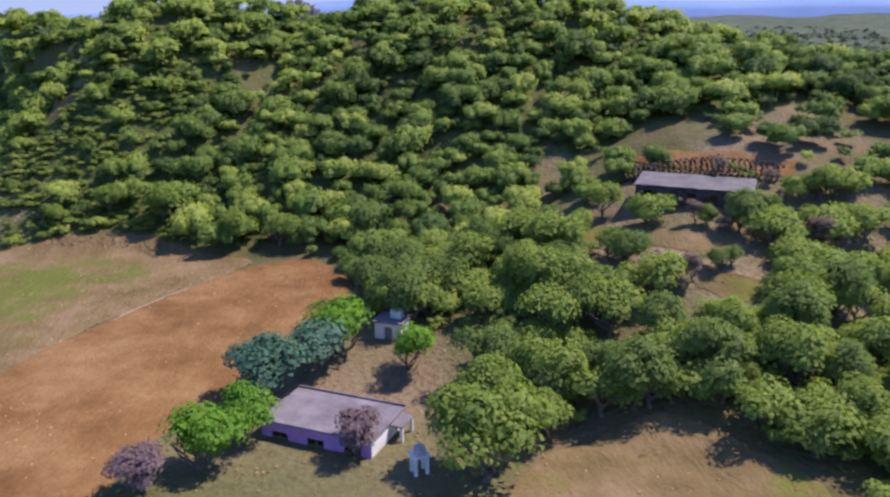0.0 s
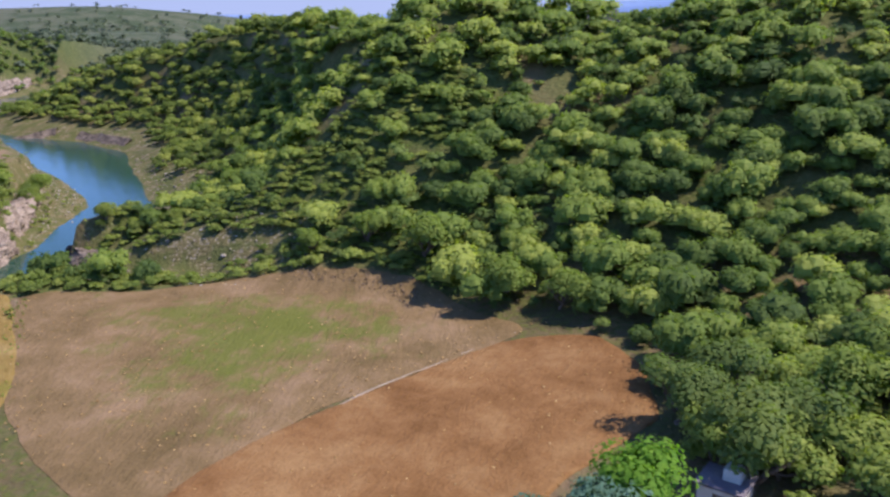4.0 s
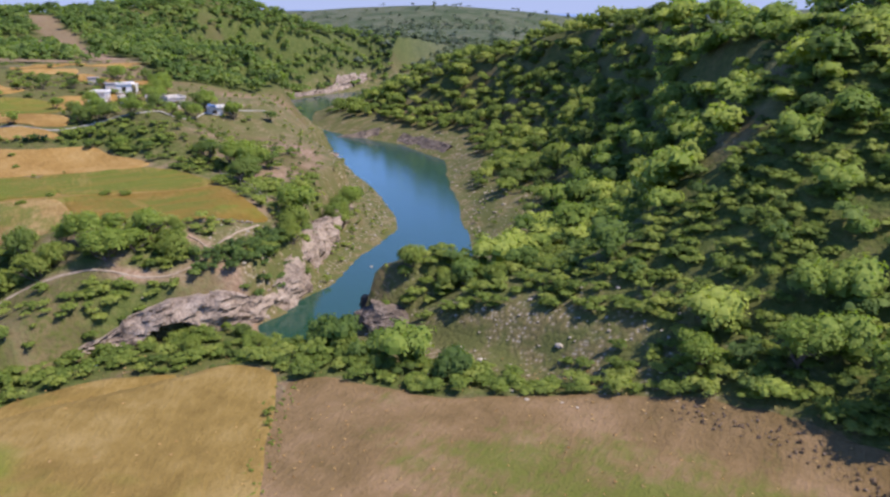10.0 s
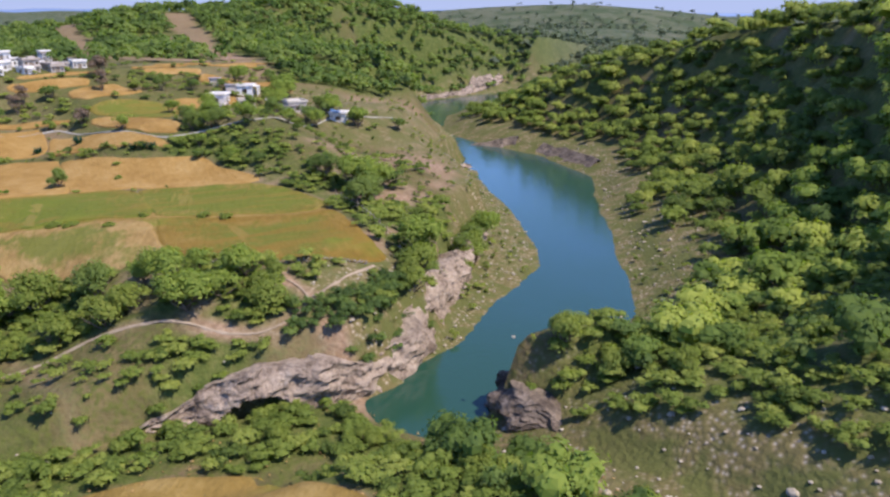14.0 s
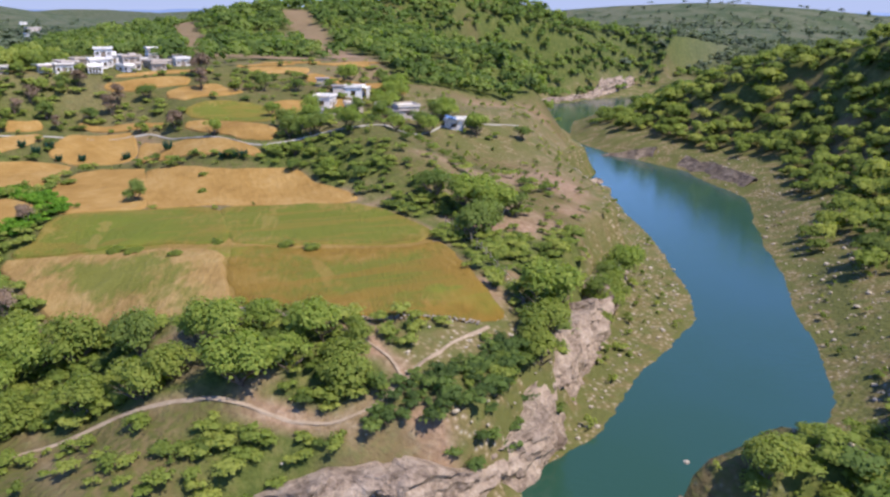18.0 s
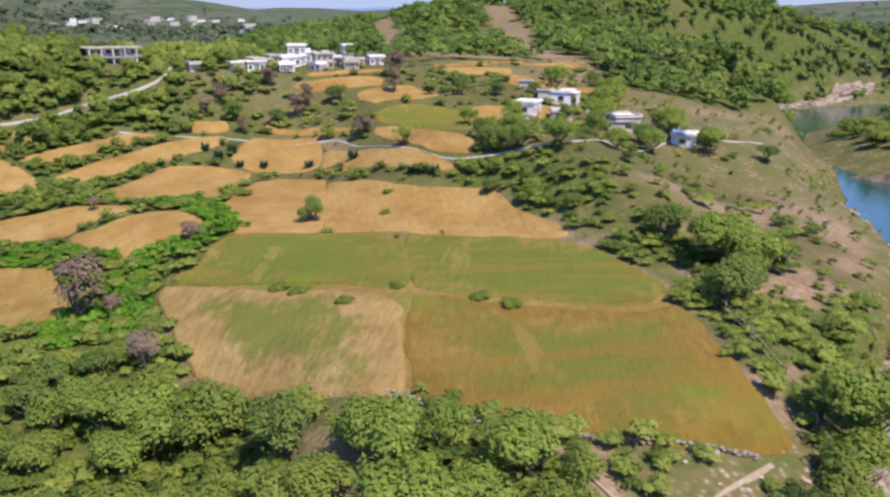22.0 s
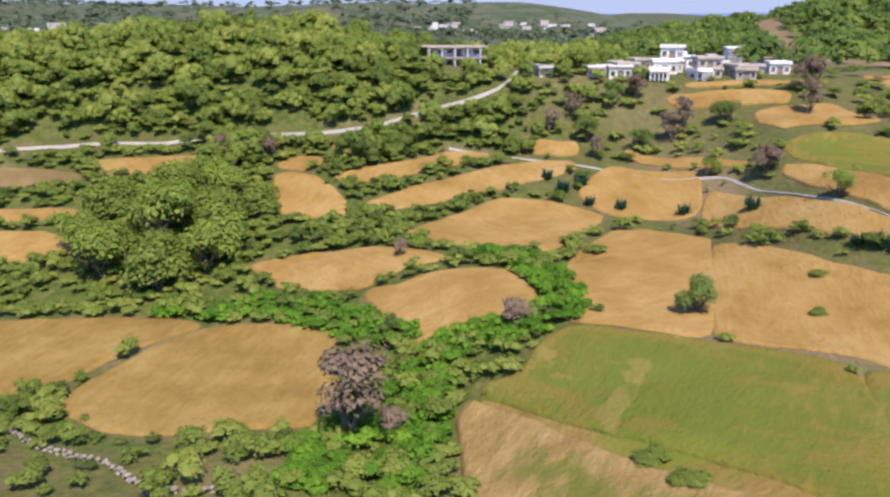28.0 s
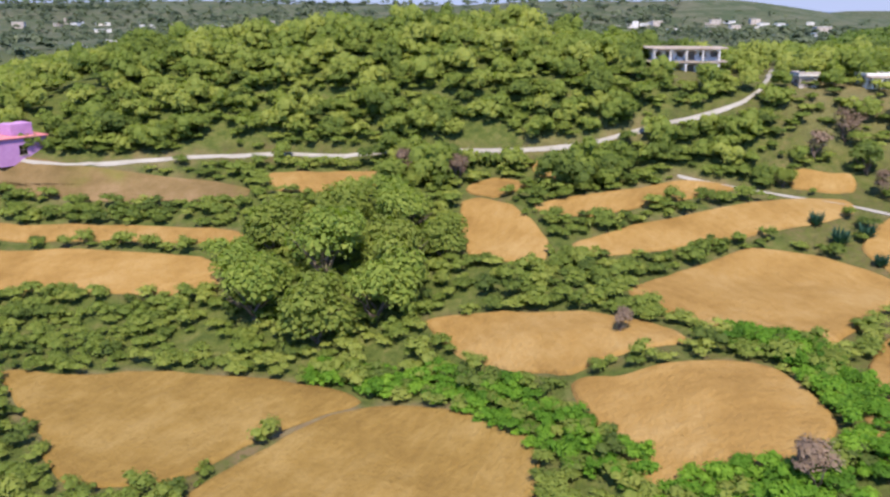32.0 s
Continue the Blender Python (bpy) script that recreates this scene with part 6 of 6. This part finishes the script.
house(-223, 84.6, 7.4, 4.4, 1.3, 96, M_WALL_W, "two-storey white house with a pillared upper gallery", 2, (1, 5), 2, 1.3, 0.0, roof=M_ROOF_TAN, eave=0.8)
house(-191.5, 17.5, 6.0, 5.0, 2.7, 70, M_WALL_P, "pink-roofed white villa beside the road", 1, (1, 1), 1, 0.0, 0.0, roof=M_TILE_P, tank=True)

# white houses scattered over the far valley, in loose groups
for gx, gy, count in ((-771, -449, 4), (-850, -480, 3), (-846, -376, 5), (-603, -193, 3), (-987, -288, 2), (-993, 76, 5), (-1034, 134, 4), (-1037, 197, 3), (-953, 67, 4), (-1019, 168, 4), (-718, 206, 3), (-450, -178, 3), (-384, 126, 3), (-330, 118, 2)):
    for k in range(count):
        size = 1.6 if gx < -500 else 1.1
        house(gx + 26 * size * (lattice(gx, k, 1) - 0.5) * 2, gy + 30 * size * (lattice(gy, k, 2) - 0.5) * 2, (4.5 + 2 * (k % 3)) * size, 3.4 * size, 1.9 * size, 90 + k * 23, M_WALL_G if k % 2 else M_WALL_W, "pale flat-roofed house on the distant hillside", 1 + (k % 3 == 1), (1, 2), 1, 0.0, 0.0, roof=M_ROOF_PALE)
# sheds and yard walls of the hamlet
for x, y, w, d, t in ((-170.8, 132.9, 3.4, 2.6, 1.6), (-192.5, 148.3, 3.0, 2.6, 1.7), (-172.9, 148.9, 2.6, 2.2, 1.5), (-200.1, 148.5, 2.6, 2.2, 1.5)):
    house(x, y, w, d, t, 155, M_WALL_G, "low tan shed with a tin roof in the hamlet", 1, (1, 0), 0, 0.0, 0.0, roof=M_TIN, name="shed")


def tarp_shelter():
    ob = tagged(empty("tarpaulin_shelter", -167.0, 155.1, None, 150), "blue tarpaulin stretched over a pole shelter", "shelter")
    bm = bmesh.new()
    grid = [[bm.verts.new((-1.4 + 2.8 * i / 6, -0.9 + 1.8 * j / 4, 1.5 + 0.18 * math.sin(i * 1.3 + j) + 0.15 * j)) for j in range(5)] for i in range(7)]
    for i in range(6):
        for j in range(4):
            bm.faces.new((grid[i][j], grid[i + 1][j], grid[i + 1][j + 1], grid[i][j + 1]))
    bmesh.ops.solidify(bm, geom=bm.faces[:], thickness=0.03)
    part("tarpaulin", bm, M_BLUE, ob)
    for px in (-1.2, 1.2):
        for py in (-0.8, 0.8):
            bm = bmesh.new()
            limb(bm, (px, py, -0.2), (px, py, 1.55), 0.05, 0.04)
            part("pole", bm, M_WOOD, ob)


tarp_shelter()


# ---------------------------------------------------------------- fence, agaves, utility poles
def fence(line, label, gap=1.6):
    p = np.array(line, float)
    s = np.concatenate([[0], np.cumsum(np.hypot(*np.diff(p, axis=0).T))])
    ob = empty("fence", p[0][0], p[0][1])
    inv = ob.matrix_world.inverted()
    rng = np.random.default_rng(5)
    tops = []
    for q in np.arange(0, s[-1], gap):
        x, y = np.interp(q, s, p[:, 0]), np.interp(q, s, p[:, 1])
        z = float(height(x, y))
        bm = bmesh.new()
        e = (rng.uniform(-0.12, 0.12), rng.uniform(-0.12, 0.12), rng.uniform(1.15, 1.5))
        limb(bm, (0, 0, -0.3), e, 0.06, 0.045, 5)
        post = part("post", bm, M_WOOD, ob)
        post.matrix_local = inv @ pose(x, y, z)
        tops.append((x, y, z))
    for lift in (0.5, 0.95):
        bm = bmesh.new()
        for a, b in zip(tops, tops[1:]):
            limb(bm, (inv @ Vector((a[0], a[1], a[2] + lift)))[:], (inv @ Vector((b[0], b[1], b[2] + lift)))[:], 0.012, 0.012, 4)
        part("wire", bm, M_WALL_G, ob)
    tagged(ob, label, "fence")


fence([(-107.6, 122.2), (-112, 124.2), (-115.7, 124.8), (-123, 127.4), (-130.5, 128.7)], "leaning wooden post and wire fence along the plot")

AGAVE = []
for k in range(3):
    rng = np.random.default_rng(200 + k)
    bm = bmesh.new()
    for i in range(34):
        a, up = i * 2.4, 0.25 + 0.75 * i / 34
        base = Vector((0, 0, 0.05))
        mid = Vector((math.cos(a) * 0.5, math.sin(a) * 0.5, 0.3 + up * 0.8))
        tip = Vector((math.cos(a) * (1.1 - 0.6 * up), math.sin(a) * (1.1 - 0.6 * up), 0.35 + up * 1.6)) * rng.uniform(0.85, 1.15)
        sd = Vector((-math.sin(a), math.cos(a), 0)) * 0.1
        v = [bm.verts.new(q) for q in (base - sd * 0.6, base + sd * 0.6, mid + sd, tip, mid - sd)]
        bm.faces.new(v)
    me = bpy.data.meshes.new("rosette")
    bm.to_mesh(me)
    bm.free()
    me.materials.append(M_LEAF_BLUE)
    AGAVE.append(me)
for k, (x, y, s) in enumerate(((-192.8, 96, 1), (-190.3, 97.5, 1.2), (-187.8, 100, 0.9), (-186.8, 103, 1), (-184.6, 108.7, 1.08), (-179.5, 113.5, 1.29), (-165.8, 118.6, 1.1), (-167, 117.4, 0.94), (-164.8, 119.5, 1.02), (-191.3, 99.5, 1.1))):
    ob = new("agave")
    ob.matrix_world = Matrix.Translation((x, y, float(height(x, y)) - 0.05)) @ Matrix.Rotation(k * 1.3, 4, "Z") @ Matrix.Diagonal((s * 0.95, s * 0.95, s * 0.7, 1))
    tagged(ob, "spiky grey-green agave on the field boundary", "agave", "agaves")
    hang("rosette", AGAVE[k % 3], ob)


# ---------------------------------------------------------------- the far distance
def butte():
    """A bare crag on the skyline behind the ridge."""
    rng = np.random.default_rng(4)
    bm = bmesh.new()
    for k in range(9):
        bx, tall = -40 + k * 9.5, (46, 52, 50, 53, 48, 44, 36, 26, 18)[k]
        made = bmesh.ops.create_cone(bm, cap_ends=True, segments=9, radius1=13, radius2=5.5, depth=tall + 40, matrix=Matrix.Translation((bx, rng.uniform(-8, 8), (tall + 40) / 2 - 40)))
        for v in made["verts"]:
            v.co += Vector(rng.normal(0, 1.6, 3))
    ob = part("crag", bm, M_BUTTE)
    ob.matrix_world = pose(-161, 1534, -12)
    tagged(ob, "bare violet-brown rock crag on the skyline", "crag", kind="structure")


butte()


def haze_range():
    """A low mountain range that closes the horizon, its distance haze painted in as blue."""
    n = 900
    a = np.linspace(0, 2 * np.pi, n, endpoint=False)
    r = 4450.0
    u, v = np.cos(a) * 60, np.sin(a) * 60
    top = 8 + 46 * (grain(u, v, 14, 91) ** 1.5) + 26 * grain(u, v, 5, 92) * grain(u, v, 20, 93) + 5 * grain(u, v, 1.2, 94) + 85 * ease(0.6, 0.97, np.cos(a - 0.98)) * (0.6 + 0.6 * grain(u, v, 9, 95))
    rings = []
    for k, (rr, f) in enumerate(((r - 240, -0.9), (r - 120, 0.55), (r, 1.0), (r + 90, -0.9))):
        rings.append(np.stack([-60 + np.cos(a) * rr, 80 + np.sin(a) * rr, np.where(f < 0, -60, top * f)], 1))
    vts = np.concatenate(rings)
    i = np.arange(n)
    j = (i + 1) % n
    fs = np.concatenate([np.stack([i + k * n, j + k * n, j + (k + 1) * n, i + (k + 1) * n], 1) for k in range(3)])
    tagged(new("backdrop", mesh_from("backdrop", vts, fs, M_HAZE_HILLS, True)), "low mountain range on the horizon, haze painted in as blue", "mountains", kind="structure")


haze_range()


def sky_ring():
    """Clear pale blue sky low over the horizon."""
    n, r = 240, 4680.0
    a = np.arange(n) * 2 * np.pi / n
    v = np.concatenate([np.stack([-60 + np.cos(a) * r, 80 + np.sin(a) * r, np.full(n, z)], 1) for z in (-80.0, 260.0)])
    i, j = np.arange(n), (np.arange(n) + 1) % n
    tagged(new("sky_backdrop", mesh_from("sky_backdrop", v, np.stack([i, i + n, j + n, j], 1), M_SKY, True)), "clear pale blue sky above the horizon", "sky", kind="structure")


sky_ring()
